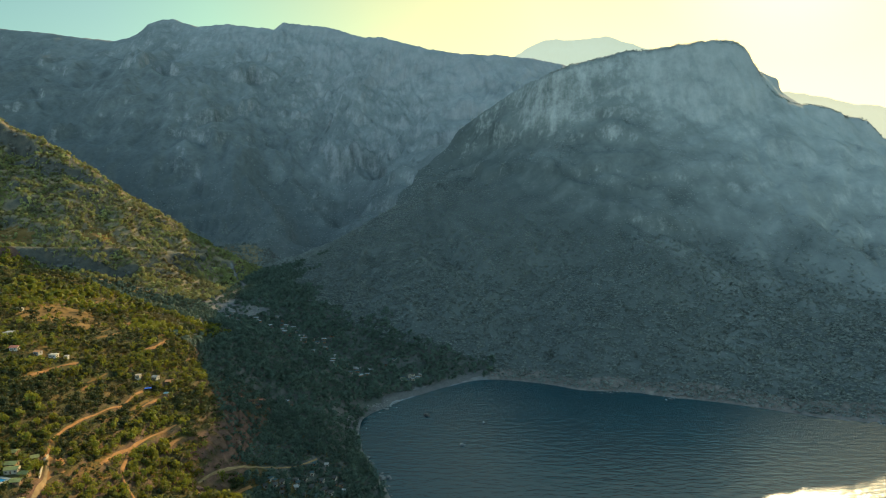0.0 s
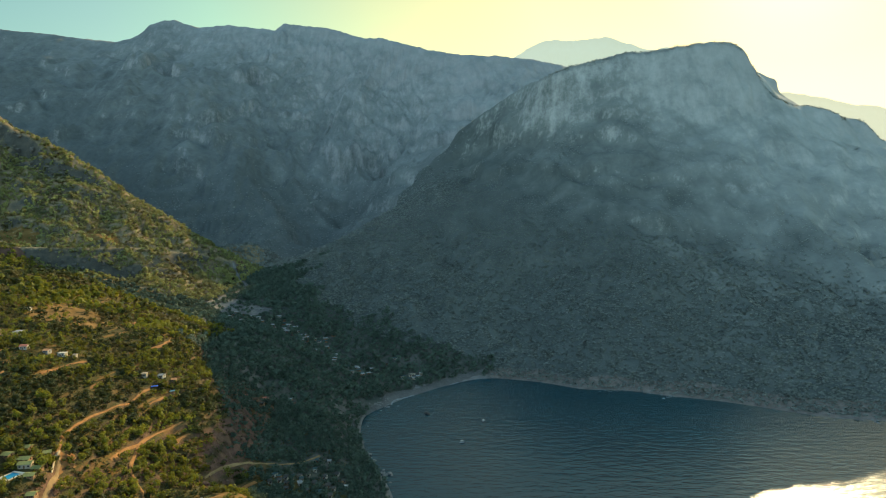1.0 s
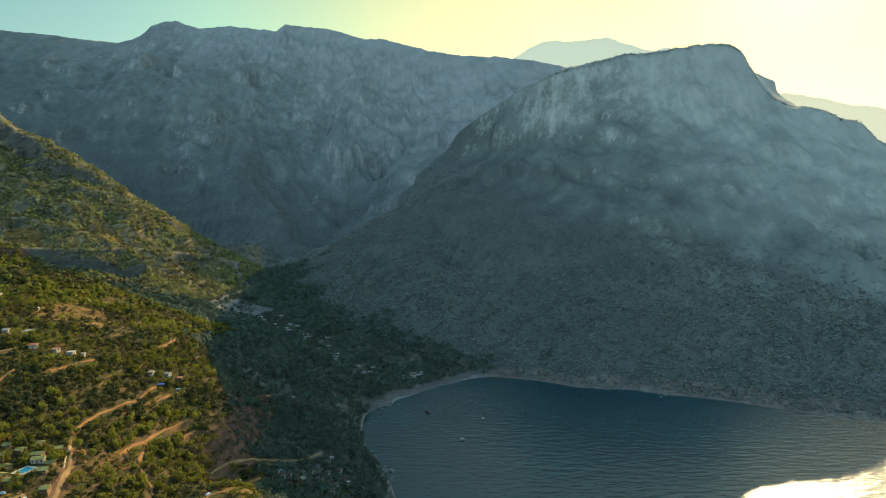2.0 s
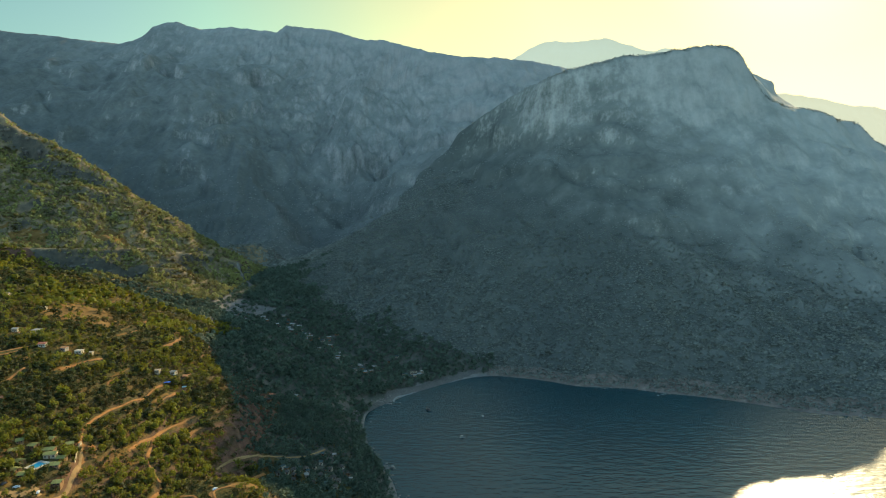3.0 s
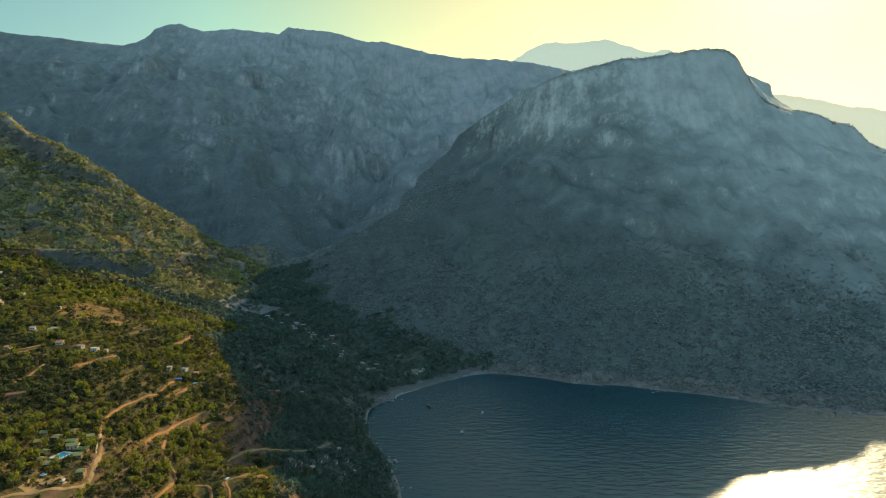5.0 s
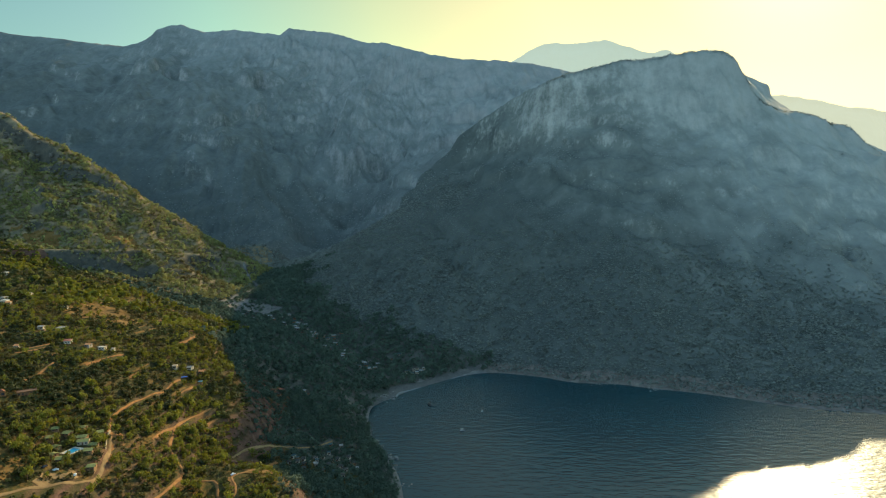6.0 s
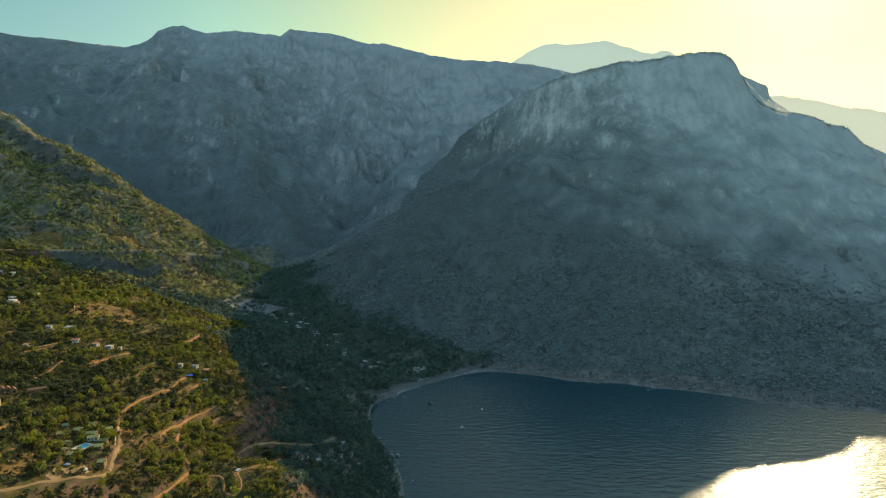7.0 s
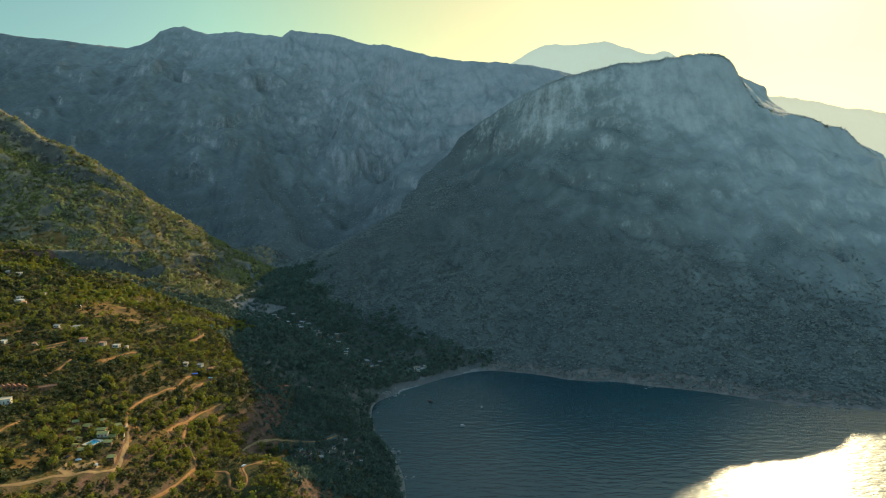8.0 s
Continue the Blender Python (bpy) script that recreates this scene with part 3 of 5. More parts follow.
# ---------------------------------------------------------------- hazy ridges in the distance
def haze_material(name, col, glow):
    """Far slopes whose colour and emission carry the bright haze of kilometres of air."""
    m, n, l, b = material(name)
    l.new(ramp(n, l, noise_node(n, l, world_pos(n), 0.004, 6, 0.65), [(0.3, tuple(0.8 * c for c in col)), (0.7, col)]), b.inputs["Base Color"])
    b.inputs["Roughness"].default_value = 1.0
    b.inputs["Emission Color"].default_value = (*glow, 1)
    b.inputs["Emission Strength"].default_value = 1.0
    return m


def far_ridge(name, crest, depth, mat, label, seed):
    """A distant ridge: a crest line with flanks falling away on both sides."""
    cx, cy, cz = (np.array(v, float) for v in zip(*crest))
    xs = np.arange(cx[0], cx[-1], 14.0)
    ys, zs = np.interp(xs, cx, cy), np.interp(xs, cx, cz)
    zs = np.convolve(np.pad(zs, 1, mode="edge"), np.ones(3) / 3, "valid") + 4 * fbm(xs / 90, xs * 0 + seed, 3, seed)
    rows = np.concatenate([np.linspace(-1, 0, 14), np.linspace(0.1, 0.5, 3)])
    X = np.repeat(xs[:, None], len(rows), 1)
    Y = ys[:, None] + rows[None] * depth
    Z = zs[:, None] * (1 - np.abs(rows[None]) ** 0.9 * 0.98)
    fade = np.clip(np.abs(rows[None]) * 6, 0.12, 1)
    Z = Z + fade * 45 * (ridged(X / 260, Y / 500, 4, seed) - 0.6) * np.clip(1.4 - np.abs(rows[None]), 0, 1)
    nx, ny = X.shape
    i, j = np.meshgrid(np.arange(nx - 1), np.arange(ny - 1), indexing="ij")
    q = np.stack([i * ny + j, (i + 1) * ny + j, (i + 1) * ny + j + 1, i * ny + j + 1], -1).reshape(-1, 4)
    me = fast_mesh(name, np.stack([X.ravel(), Y.ravel(), Z.ravel()], 1), q, mat, True)
    return tagged(new(name, me), label, "mountain", kind="structure")


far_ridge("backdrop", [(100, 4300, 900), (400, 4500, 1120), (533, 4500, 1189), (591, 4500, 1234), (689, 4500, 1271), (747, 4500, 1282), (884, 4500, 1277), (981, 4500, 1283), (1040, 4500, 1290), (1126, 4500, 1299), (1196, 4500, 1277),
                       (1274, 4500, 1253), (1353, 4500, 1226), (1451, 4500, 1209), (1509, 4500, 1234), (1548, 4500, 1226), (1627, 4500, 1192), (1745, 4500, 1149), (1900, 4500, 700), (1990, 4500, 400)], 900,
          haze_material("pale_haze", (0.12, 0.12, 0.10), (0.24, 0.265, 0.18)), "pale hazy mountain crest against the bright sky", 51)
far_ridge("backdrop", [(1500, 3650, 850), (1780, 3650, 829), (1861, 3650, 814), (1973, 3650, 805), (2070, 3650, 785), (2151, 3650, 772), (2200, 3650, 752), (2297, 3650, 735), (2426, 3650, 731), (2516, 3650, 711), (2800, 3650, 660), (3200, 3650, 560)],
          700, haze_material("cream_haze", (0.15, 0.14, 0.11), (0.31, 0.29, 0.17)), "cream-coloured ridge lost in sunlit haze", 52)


# ---------------------------------------------------------------- plain materials
def plain(name, a, b_, scale=2.0, rough=0.8, metal=0.0, relief=0.3):
    m, n, l, b = material(name)
    p = world_pos(n)
    c = ramp(n, l, noise_node(n, l, p, scale, 6, 0.65), [(0.3, a), (0.7, b_)])
    stain = ramp(n, l, noise_node(n, l, p, scale * 0.15, 3), [(0.35, (0.75, 0.75, 0.75)), (0.65, (1, 1, 1))])
    l.new(mix(n, l, 1.0, c, stain, "MULTIPLY"), b.inputs["Base Color"])
    b.inputs["Roughness"].default_value, b.inputs["Metallic"].default_value = rough, metal
    b.inputs["Specular IOR Level"].default_value = 0.12 if rough > 0.6 else 0.35
    bump(n, l, noise_node(n, l, p, scale * 3, 4), relief, 0.1, b)
    return m


DIRT = plain("red_dirt_track", (0.21, 0.098, 0.033), (0.33, 0.165, 0.058), 0.35, 0.95)
PALE_DIRT = plain("pale_dirt_road", (0.20, 0.125, 0.055), (0.30, 0.195, 0.09), 0.3, 0.95)
PALE_GRAVEL = plain("pale_gravel_road", (0.24, 0.165, 0.085), (0.37, 0.265, 0.145), 0.3, 0.95)
STUBBLE = plain("dry_grass_field", (0.12, 0.068, 0.018), (0.215, 0.122, 0.034), 0.12, 0.95)
PEBBLE = plain("grey_pebbles", (0.072, 0.065, 0.056), (0.145, 0.132, 0.115), 0.4, 0.9)
QUARRY = plain("grey_rubble", (0.10, 0.09, 0.077), (0.21, 0.19, 0.165), 0.15, 0.9)
ROCK = plain("limestone_boulder", (0.11, 0.10, 0.086), (0.27, 0.247, 0.213), 0.5, 0.9, 0, 0.6)
PLASTER = plain("white_plaster", (0.43, 0.35, 0.24), (0.60, 0.505, 0.365), 0.8)
CREAM = plain("cream_plaster", (0.40, 0.31, 0.20), (0.52, 0.42, 0.28), 0.8)
STONE = plain("stone_wall", (0.28, 0.23, 0.17), (0.44, 0.37, 0.28), 1.5)
TIMBER = plain("weathered_timber", (0.20, 0.11, 0.05), (0.34, 0.20, 0.10), 2.0)
LODGE_WOOD = plain("red_brown_timber", (0.13, 0.06, 0.028), (0.26, 0.125, 0.05), 2.0)
RUSSET = plain("russet_shingle_roof", (0.17, 0.07, 0.036), (0.30, 0.13, 0.065), 1.5)
LODGE_ROOF = plain("dark_shingle_roof", (0.10, 0.055, 0.032), (0.19, 0.10, 0.055), 1.5)
RED_TILE = plain("red_roof_tiles", (0.36, 0.12, 0.07), (0.52, 0.20, 0.12), 1.2)
ORANGE_TILE = plain("orange_roof_tiles", (0.48, 0.19, 0.07), (0.62, 0.29, 0.12), 1.2)
GREEN_ROOF = plain("green_felt_roof", (0.19, 0.19, 0.06), (0.28, 0.27, 0.10), 1.2)
GREY_ROOF = plain("grey_sheet_roof", (0.27, 0.235, 0.185), (0.42, 0.37, 0.30), 0.8, 0.7)
WHITE_ROOF = plain("white_sheet_roof", (0.44, 0.38, 0.29), (0.62, 0.55, 0.43), 0.8, 0.7)
TEAL_ROOF = plain("teal_sheet_roof", (0.20, 0.36, 0.36), (0.32, 0.48, 0.46), 0.8, 0.6)
# roofs of huts in shade: dimmer copies of the sheet roofs above
SHED_GREY = plain("shaded_grey_roof", (0.05, 0.044, 0.037), (0.10, 0.09, 0.078), 0.8, 0.8)
SHED_TEAL = plain("shaded_teal_roof", (0.045, 0.075, 0.072), (0.08, 0.12, 0.115), 0.8, 0.8)
SHED_PALE = plain("shaded_pale_roof", (0.22, 0.21, 0.19), (0.40, 0.385, 0.35), 0.8, 0.8)
BLUE_CLOTH = plain("blue_tarpaulin", (0.03, 0.10, 0.42), (0.06, 0.16, 0.55), 1.5, 0.6)
DARK_GLASS = plain("dark_window", (0.02, 0.025, 0.03), (0.04, 0.045, 0.05), 3, 0.15, 0, 0)
DOOR_WOOD = plain("brown_door", (0.10, 0.05, 0.025), (0.18, 0.09, 0.045), 3)
POOL_WATER = plain("pool_water", (0.015, 0.22, 0.42), (0.03, 0.30, 0.52), 0.6, 0.3, 0, 0.1)
DECK = plain("pale_stone_deck", (0.46, 0.40, 0.30), (0.60, 0.53, 0.41), 0.8)
BARK = plain("pine_bark", (0.09, 0.05, 0.03), (0.20, 0.12, 0.08), 4, 0.95, 0, 0.6)
RUBBER = plain("black_rubber", (0.02, 0.02, 0.02), (0.035, 0.035, 0.035), 6)
CAR_WHITE = plain("white_car_paint", (0.70, 0.70, 0.69), (0.80, 0.80, 0.79), 0.5, 0.25, 0, 0)
CAR_DARK = plain("dark_car_paint", (0.03, 0.035, 0.05), (0.05, 0.055, 0.07), 0.5, 0.25, 0, 0)
HULL_DARK = plain("dark_hull_wood", (0.025, 0.022, 0.02), (0.055, 0.047, 0.04), 1.0, 0.5)
HULL_WHITE = plain("white_hull", (0.17, 0.17, 0.165), (0.26, 0.26, 0.25), 0.8, 0.5)
FOAM = plain("white_foam", (0.14, 0.15, 0.15), (0.32, 0.33, 0.33), 0.8, 0.7)


def part(name, bm, mat, parent=None, label=""):
    me = bpy.data.meshes.new(name)
    bm.to_mesh(me)
    bm.free()
    me.materials.append(mat)
    ob = new(name, me)
    if parent is not None:
        ob.parent = parent
    if label:
        tagged(ob, label)
    return ob


def box(x0, x1, y0, y1, z0, z1, bevel=0.0, bm=None):
    bm = bm or bmesh.new()
    r = bmesh.ops.create_cube(bm, size=1)
    for v in r["verts"]:
        v.co = ((x0 + x1) / 2 + v.co.x * (x1 - x0), (y0 + y1) / 2 + v.co.y * (y1 - y0), (z0 + z1) / 2 + v.co.z * (z1 - z0))
    if bevel:
        es = list({e for v in r["verts"] for e in v.link_edges})
        bmesh.ops.bevel(bm, geom=es, offset=bevel, segments=1, affect="EDGES")
    return bm


def gz(x, y):
    return float(ground_z(np.array([x]), np.array([y]))[0])


# ---------------------------------------------------------------- roads, fields, beach
def smooth_line(line, step):
    """A rounded line through the given plan points, sampled every step metres."""
    p = np.array(line, float)
    out = []
    for k in range(len(p) - 1):
        a, b, c, d = p[max(k - 1, 0)], p[k], p[k + 1], p[min(k + 2, len(p) - 1)]
        m = max(2, int(np.linalg.norm(c - b) / step))
        for t in np.arange(m) / m:
            out.append(0.5 * (2 * b + (c - a) * t + (2 * a - 5 * b + 4 * c - d) * t * t + (3 * b - a - 3 * c + d) * t ** 3))
    out.append(p[-1])
    return np.array(out)


def ribbon(name, line, width, mat, label, lift=0.35, shift=0.0, ragged=0.25, kind="structure", category="road", seed=0, taper=0.0):
    c = smooth_line(line, 3.0)
    t = np.gradient(c, axis=0)
    t /= np.linalg.norm(t, axis=1)[:, None]
    nrm = np.stack([-t[:, 1], t[:, 0]], 1)
    run = np.arange(len(c)) * 0.35
    wl_ = width / 2 * (1 + ragged * noise2(run, run * 0 + 3.3 + seed, 71))
    wr_ = width / 2 * (1 + ragged * noise2(run, run * 0 + 9.7 + seed, 72))
    f = np.linspace(-1, 1, 5)
    slim = np.clip(3.0 * np.minimum(run, run[::-1]) / 0.35 / taper, 0.06, 1)[:, None] ** 0.6 if taper else 1.0
    off = (np.where(f[None] < 0, f[None] * wl_[:, None], f[None] * wr_[:, None]) + shift) * slim
    X, Y = c[:, 0, None] + nrm[:, 0, None] * off, c[:, 1, None] + nrm[:, 1, None] * off
    Z = ground_z(X, Y) + lift * (1 - 0.8 * np.abs(f[None]) ** 4)
    n, k = X.shape
    i, j = np.meshgrid(np.arange(n - 1), np.arange(k - 1), indexing="ij")
    q = np.stack([i * k + j, i * k + j + 1, (i + 1) * k + j + 1, (i + 1) * k + j], -1).reshape(-1, 4)
    # wind the quads so that they face up
    me = fast_mesh(name, np.stack([X.ravel(), Y.ravel(), Z.ravel()], 1), q[:, ::-1], mat, True)
    return tagged(new(name, me), label, category, kind=kind)


def patch(name, poly, mat, label, lift=0.4, category="field", rag=5.0):
    """A sheet of other ground laid over the hillside inside a plan polygon with a ragged edge."""
    P = np.array(poly, float)
    (ax, ay), (bx, by) = P.min(0) - 8, P.max(0) + 8
    gx, gy = np.arange(ax, bx, 1.6), np.arange(ay, by, 1.6)
    X, Y = np.meshgrid(gx, gy, indexing="ij")
    inn = inside([tuple(p) for p in poly], X + rag * fbm(X / 14, Y / 14, 3, 81), Y + rag * fbm(X / 14, Y / 14, 3, 82))
    face = inn[:-1, :-1] & inn[1:, :-1] & inn[:-1, 1:] & inn[1:, 1:]
    ii, jj = np.nonzero(face)
    ny = len(gy)
    q = np.stack([ii * ny + jj, (ii + 1) * ny + jj, (ii + 1) * ny + jj + 1, ii * ny + jj + 1], 1)
    used, inv = np.unique(q, return_inverse=True)
    co = np.stack([X.ravel(), Y.ravel(), (ground_z(X, Y) + lift).ravel()], 1)[used]
    return tagged(new(name, fast_mesh(name, co, inv.reshape(-1, 4), mat, True)), label, category, kind="structure")


ROADS = [
    ([(-330, 262), (-315, 285), (-299, 307), (-289, 325), (-278, 346), (-265, 369), (-261, 383), (-265, 403), (-273, 428), (-283, 447)], 2.4, PALE_DIRT, "pale unpaved road past the hotel"),
    ([(-283, 447), (-292, 469), (-296, 500), (-294, 529), (-290, 558), (-290, 587), (-287, 604)], 1.9, DIRT, "red dirt road climbing the ridge"),
    ([(-257, 467), (-258, 491), (-255, 510), (-253, 537), (-242, 569)], 2.1, DIRT, "red dirt track along the cliff top"),
    ([(-255, 510), (-249, 487), (-243, 470), (-229, 457), (-223, 444), (-223, 414), (-229, 378), (-238, 345)], 2.2, DIRT, "winding red dirt track down the slope"),
    (SHORE_ROAD, 2.1, PALE_DIRT, "shaded dirt road above the shore"),
    ([(-197, 490), (-192, 510), (-182, 539), (-174, 560)], 3.1, DIRT, "short red dirt track on a terrace"),
    ([(-170, 466), (-176, 460), (-184, 452), (-176, 436), (-172, 421), (-177, 416), (-186, 424), (-192, 439), (-198, 446), (-207, 444)], 2.5, DIRT, "red dirt track turning in a loop on the knoll"),
    ([(-383, 494), (-383, 521), (-382, 538)], 2.7, DIRT, "red dirt lane between shrubs"),
    ([(-358, 550), (-355, 581), (-347, 605)], 2.7, DIRT, "dirt lane below the huts"),
    ([p[:2] for p in SPUR_ROAD], 3.6, PALE_GRAVEL, "pale mountain road cut into the spur"),
    ([(-500, 1527), (-468, 1470), (-442, 1432), (-434, 1390), (-437, 1352), (-452, 1300), (-464, 1250)], 6.5, QUARRY, "grey road bending down into the valley"),
]
for k, (line, width, mat, label) in enumerate(ROADS):
    ribbon("road", line, width, mat, label, 0.6, seed=k * 7)
FIELDS = [
    ([(-470, 700), (-485, 771), (-446, 800), (-387, 735), (-388, 695), (-430, 690)], STUBBLE, "ochre field of dry grass"),
    ([(-490, 573), (-520, 627), (-496, 650), (-465, 591)], STUBBLE, "dry grassy clearing"),
    ([(-312, 328), (-310, 366), (-299, 374), (-296, 345), (-301, 328)], STUBBLE, "dry grass clearing beside the road"),
    ([(-286, 345), (-279, 346), (-270, 362), (-268, 374), (-277, 378), (-283, 366)], PALE_DIRT, "gravel parking ground beside the hotel"),
    ([(-283, 449), (-272, 449), (-268, 443), (-268, 426), (-263, 406), (-266, 404), (-272, 424), (-275, 432)], DIRT, "dirt yard behind the hotel wall"),
    ([(-188, 452), (-182, 452), (-176, 438), (-174, 424), (-180, 432), (-186, 444)], DIRT, "bare red slope round a bend of the track"),
    ([(-180, 468), (-160, 476), (-146, 474), (-150, 458), (-168, 455)], STUBBLE, "bare ochre top of the knoll"),
    ([(-911, 1314), (-887, 1343), (-834, 1332), (-819, 1297), (-861, 1261)], STUBBLE, "dry ochre clearing on the bench of the spur"),
    ([(-764, 1369), (-742, 1406), (-701, 1391), (-684, 1376), (-735, 1328)], STUBBLE, "dry ochre clearing on the bench of the spur"),
    ([(-947, 1325), (-919, 1337), (-912, 1329), (-941, 1314)], STUBBLE, "dry ochre clearing on the bench of the spur"),
    ([(-470, 1255), (-421, 1305), (-370, 1270), (-330, 1236), (-354, 1189), (-417, 1175)], QUARRY, "grey rubble clearing in the valley"),
]
for poly, mat, label in FIELDS:
    patch("field", poly, mat, label)


def contour_strip(x, y, length):
    """Plan points along the hillside at one height."""
    pts = [(x, y)]
    for _ in range(int(length / 6)):
        gx_, gy_ = gz(x + 4, y) - gz(x - 4, y), gz(x, y + 4) - gz(x, y - 4)
        g = math.hypot(gx_, gy_) or 1.0
        x, y = x + 6 * gy_ / g, y - 6 * gx_ / g
        pts.append((x, y))
    return pts


TERRACES = []
_r = random.Random(12)
while len(TERRACES) < 50:
    _x, _y = _r.uniform(-560, -215), _r.uniform(335, 900)
    if _x < -330 + 0.3 * (700 - _y) - 230 or _x > -170 - 0.3 * (_y - 330) or (_x < -262 and 370 < _y < 545):
        continue
    _line = contour_strip(_x, _y, _r.uniform(18, 55))
    _px, _py = np.array([p[0] for p in _line], float), np.array([p[1] for p in _line], float)
    if min(line_distance(r[0], _px, _py)[0].min() for r in ROADS) < 9:
        continue
    TERRACES.append((_line, _r.uniform(1.3, 3.6)))
for _k, (_line, _w) in enumerate(TERRACES):
    ribbon("terrace", _line, _w, (STUBBLE, STUBBLE, DIRT)[_k % 3], "bare strip of ochre soil along an old terrace", 0.3, ragged=0.6, category="terrace", seed=_k * 3)

BEACH = [(-104, 890), (-82, 907), (-72, 930), (-29, 968), (23, 1016), (70, 1057)]
ribbon("beach", BEACH, 17, PEBBLE, "curved grey pebble beach at the head of the bay", 0.9, 8, 0.25, category="beach", taper=55.0)
ribbon("beach", [(-84, 918), (-108, 884), (-123, 854), (-120, 825), (-117, 795), (-104, 745), (-94, 712), (-80, 688)], 9, PEBBLE, "narrow strip of grey pebbles under the hill", 1.2, 2.5, 0.6, category="beach", taper=15.0)
ribbon("surf", BEACH[:-1], 1.7, FOAM, "thin white line of surf along the beach", 0.35, -1.5, 0.6, category="surf")

# ---------------------------------------------------------------- buildings
HOUSES = []


def building(name, x, y, w, d, h, turn, wall, roof, label, roof_kind="gable", category="hut", group=""):
    """A small house: walls, a roof, a door and windows under one base."""
    w, d, turn = (0.72 * w, 1.2 * d, 0.35 * turn) if name == "house" else (0.8 * w, 1.0 * d, 0.5 * turn)
    base = new(name)
    corners = [gz(x + a, y + b) for a in (-w / 2, w / 2) for b in (-d / 2, d / 2)]
    z = (max(corners) + min(corners)) / 2
    low = min(corners) - z - 0.6
    base.matrix_world = pose(x, y, z, 0, 0, turn)
    tagged(base, label, category, group)
    part("wall", box(-w / 2, w / 2, -d / 2, d / 2, low, h, 0.06), wall, base)
    bm = bmesh.new()
    o, t = 0.5, 0.18
    if roof_kind == "gable":
        rise = d * 0.15
        prof = [(-d / 2 - o, h - 0.15), (0, h + rise), (d / 2 + o, h - 0.15), (d / 2 + o, h - 0.15 + t), (0, h + rise + t * 1.3), (-d / 2 - o, h - 0.15 + t)]
        ends = [[bm.verts.new((s, py, pz)) for py, pz in prof] for s in (-w / 2 - o, w / 2 + o)]
        for k in range(6):
            bm.faces.new((ends[0][k], ends[0][(k + 1) % 6], ends[1][(k + 1) % 6], ends[1][k]))
        for e, flip in ((ends[0], 1), (ends[1], -1)):
            bm.faces.new((e[0], e[1], e[4], e[5])[::flip])
            bm.faces.new((e[1], e[2], e[3], e[4])[::flip])
        bmesh.ops.recalc_face_normals(bm, faces=bm.faces)
        part("roof", bm, roof, base)
        for s in (-w / 2 + 0.03, w / 2 - 0.03):
            gb = bmesh.new()
            a = [gb.verts.new((s + e, py, pz)) for e in (-0.02, 0.02) for py, pz in ((-d / 2, h), (d / 2, h), (0, h + rise - 0.02))]
            for f in ((0, 1, 2), (5, 4, 3), (0, 3, 4, 1), (1, 4, 5, 2), (2, 5, 3, 0)):
                gb.faces.new([a[k] for k in f])
            part("gable", gb, wall, base)
    elif roof_kind == "flat":
        part("roof", box(-w / 2 - 0.25, w / 2 + 0.25, -d / 2 - 0.25, d / 2 + 0.25, h, h + 0.25, 0.04), roof, base)
        box(-w / 2 - 0.25, w / 2 + 0.25, -d / 2 - 0.25, -d / 2 - 0.05, h + 0.25, h + 0.7, 0, bm)
        part("parapet", bm, wall, base)
        part("parapet", box(-w / 2 - 0.25, w / 2 + 0.25, d / 2 + 0.05, d / 2 + 0.25, h + 0.25, h + 0.7), wall, base)
    else:  # a single slope
        a = [bm.verts.new(c) for c in ((-w / 2 - o, -d / 2 - o, h + 0.1 * d), (w / 2 + o, -d / 2 - o, h + 0.1 * d), (w / 2 + o, d / 2 + o, h), (-w / 2 - o, d / 2 + o, h))]
        r = bmesh.ops.extrude_face_region(bm, geom=[bm.faces.new(a)])
        for v in r["geom"]:
            if isinstance(v, bmesh.types.BMVert):
                v.co.z += t
        bmesh.ops.recalc_face_normals(bm, faces=bm.faces)
        part("roof", bm, roof, base)
    part("door", box(-0.45, 0.45, -d / 2 - 0.06, -d / 2 + 0.05, 0, 2.05), DOOR_WOOD, base)
    n = max(1, int(w / 3.5))
    for k in range(n + 1):
        wx = -w / 2 + w * (k + 0.5) / (n + 1)
        if abs(wx) > 0.9:
            win = part("window", box(wx - 0.55, wx + 0.55, -d / 2 - 0.04, -d / 2 + 0.05, 0.95, 2.1), DARK_GLASS, base)
            part("sill", box(wx - 0.65, wx + 0.65, -d / 2 - 0.16, -d / 2 - 0.04, 0.85, 0.95), wall, win)
    part("window", box(w / 2 - 0.05, w / 2 + 0.04, -0.5, 0.5, 0.95, 2.1), DARK_GLASS, base)
    HOUSES.append((x, y, max(w, d) * 0.5 + (0.4 if name == "bungalow" else 1.5)))
    u = Vector((-x, -60 - y)).normalized()
    for far_off, wide in (((4, -0.8),) if name == "bungalow" else ((5, -0.3),) if name == "house" else ((5, 0.3), (9, -0.5))) + (((25, 0), (33, -0.5)) if y > 950 else ()):
        HOUSES.append((x + u.x * far_off, y + u.y * far_off, max(w, d) * 0.5 + wide - 0.6))
    return base


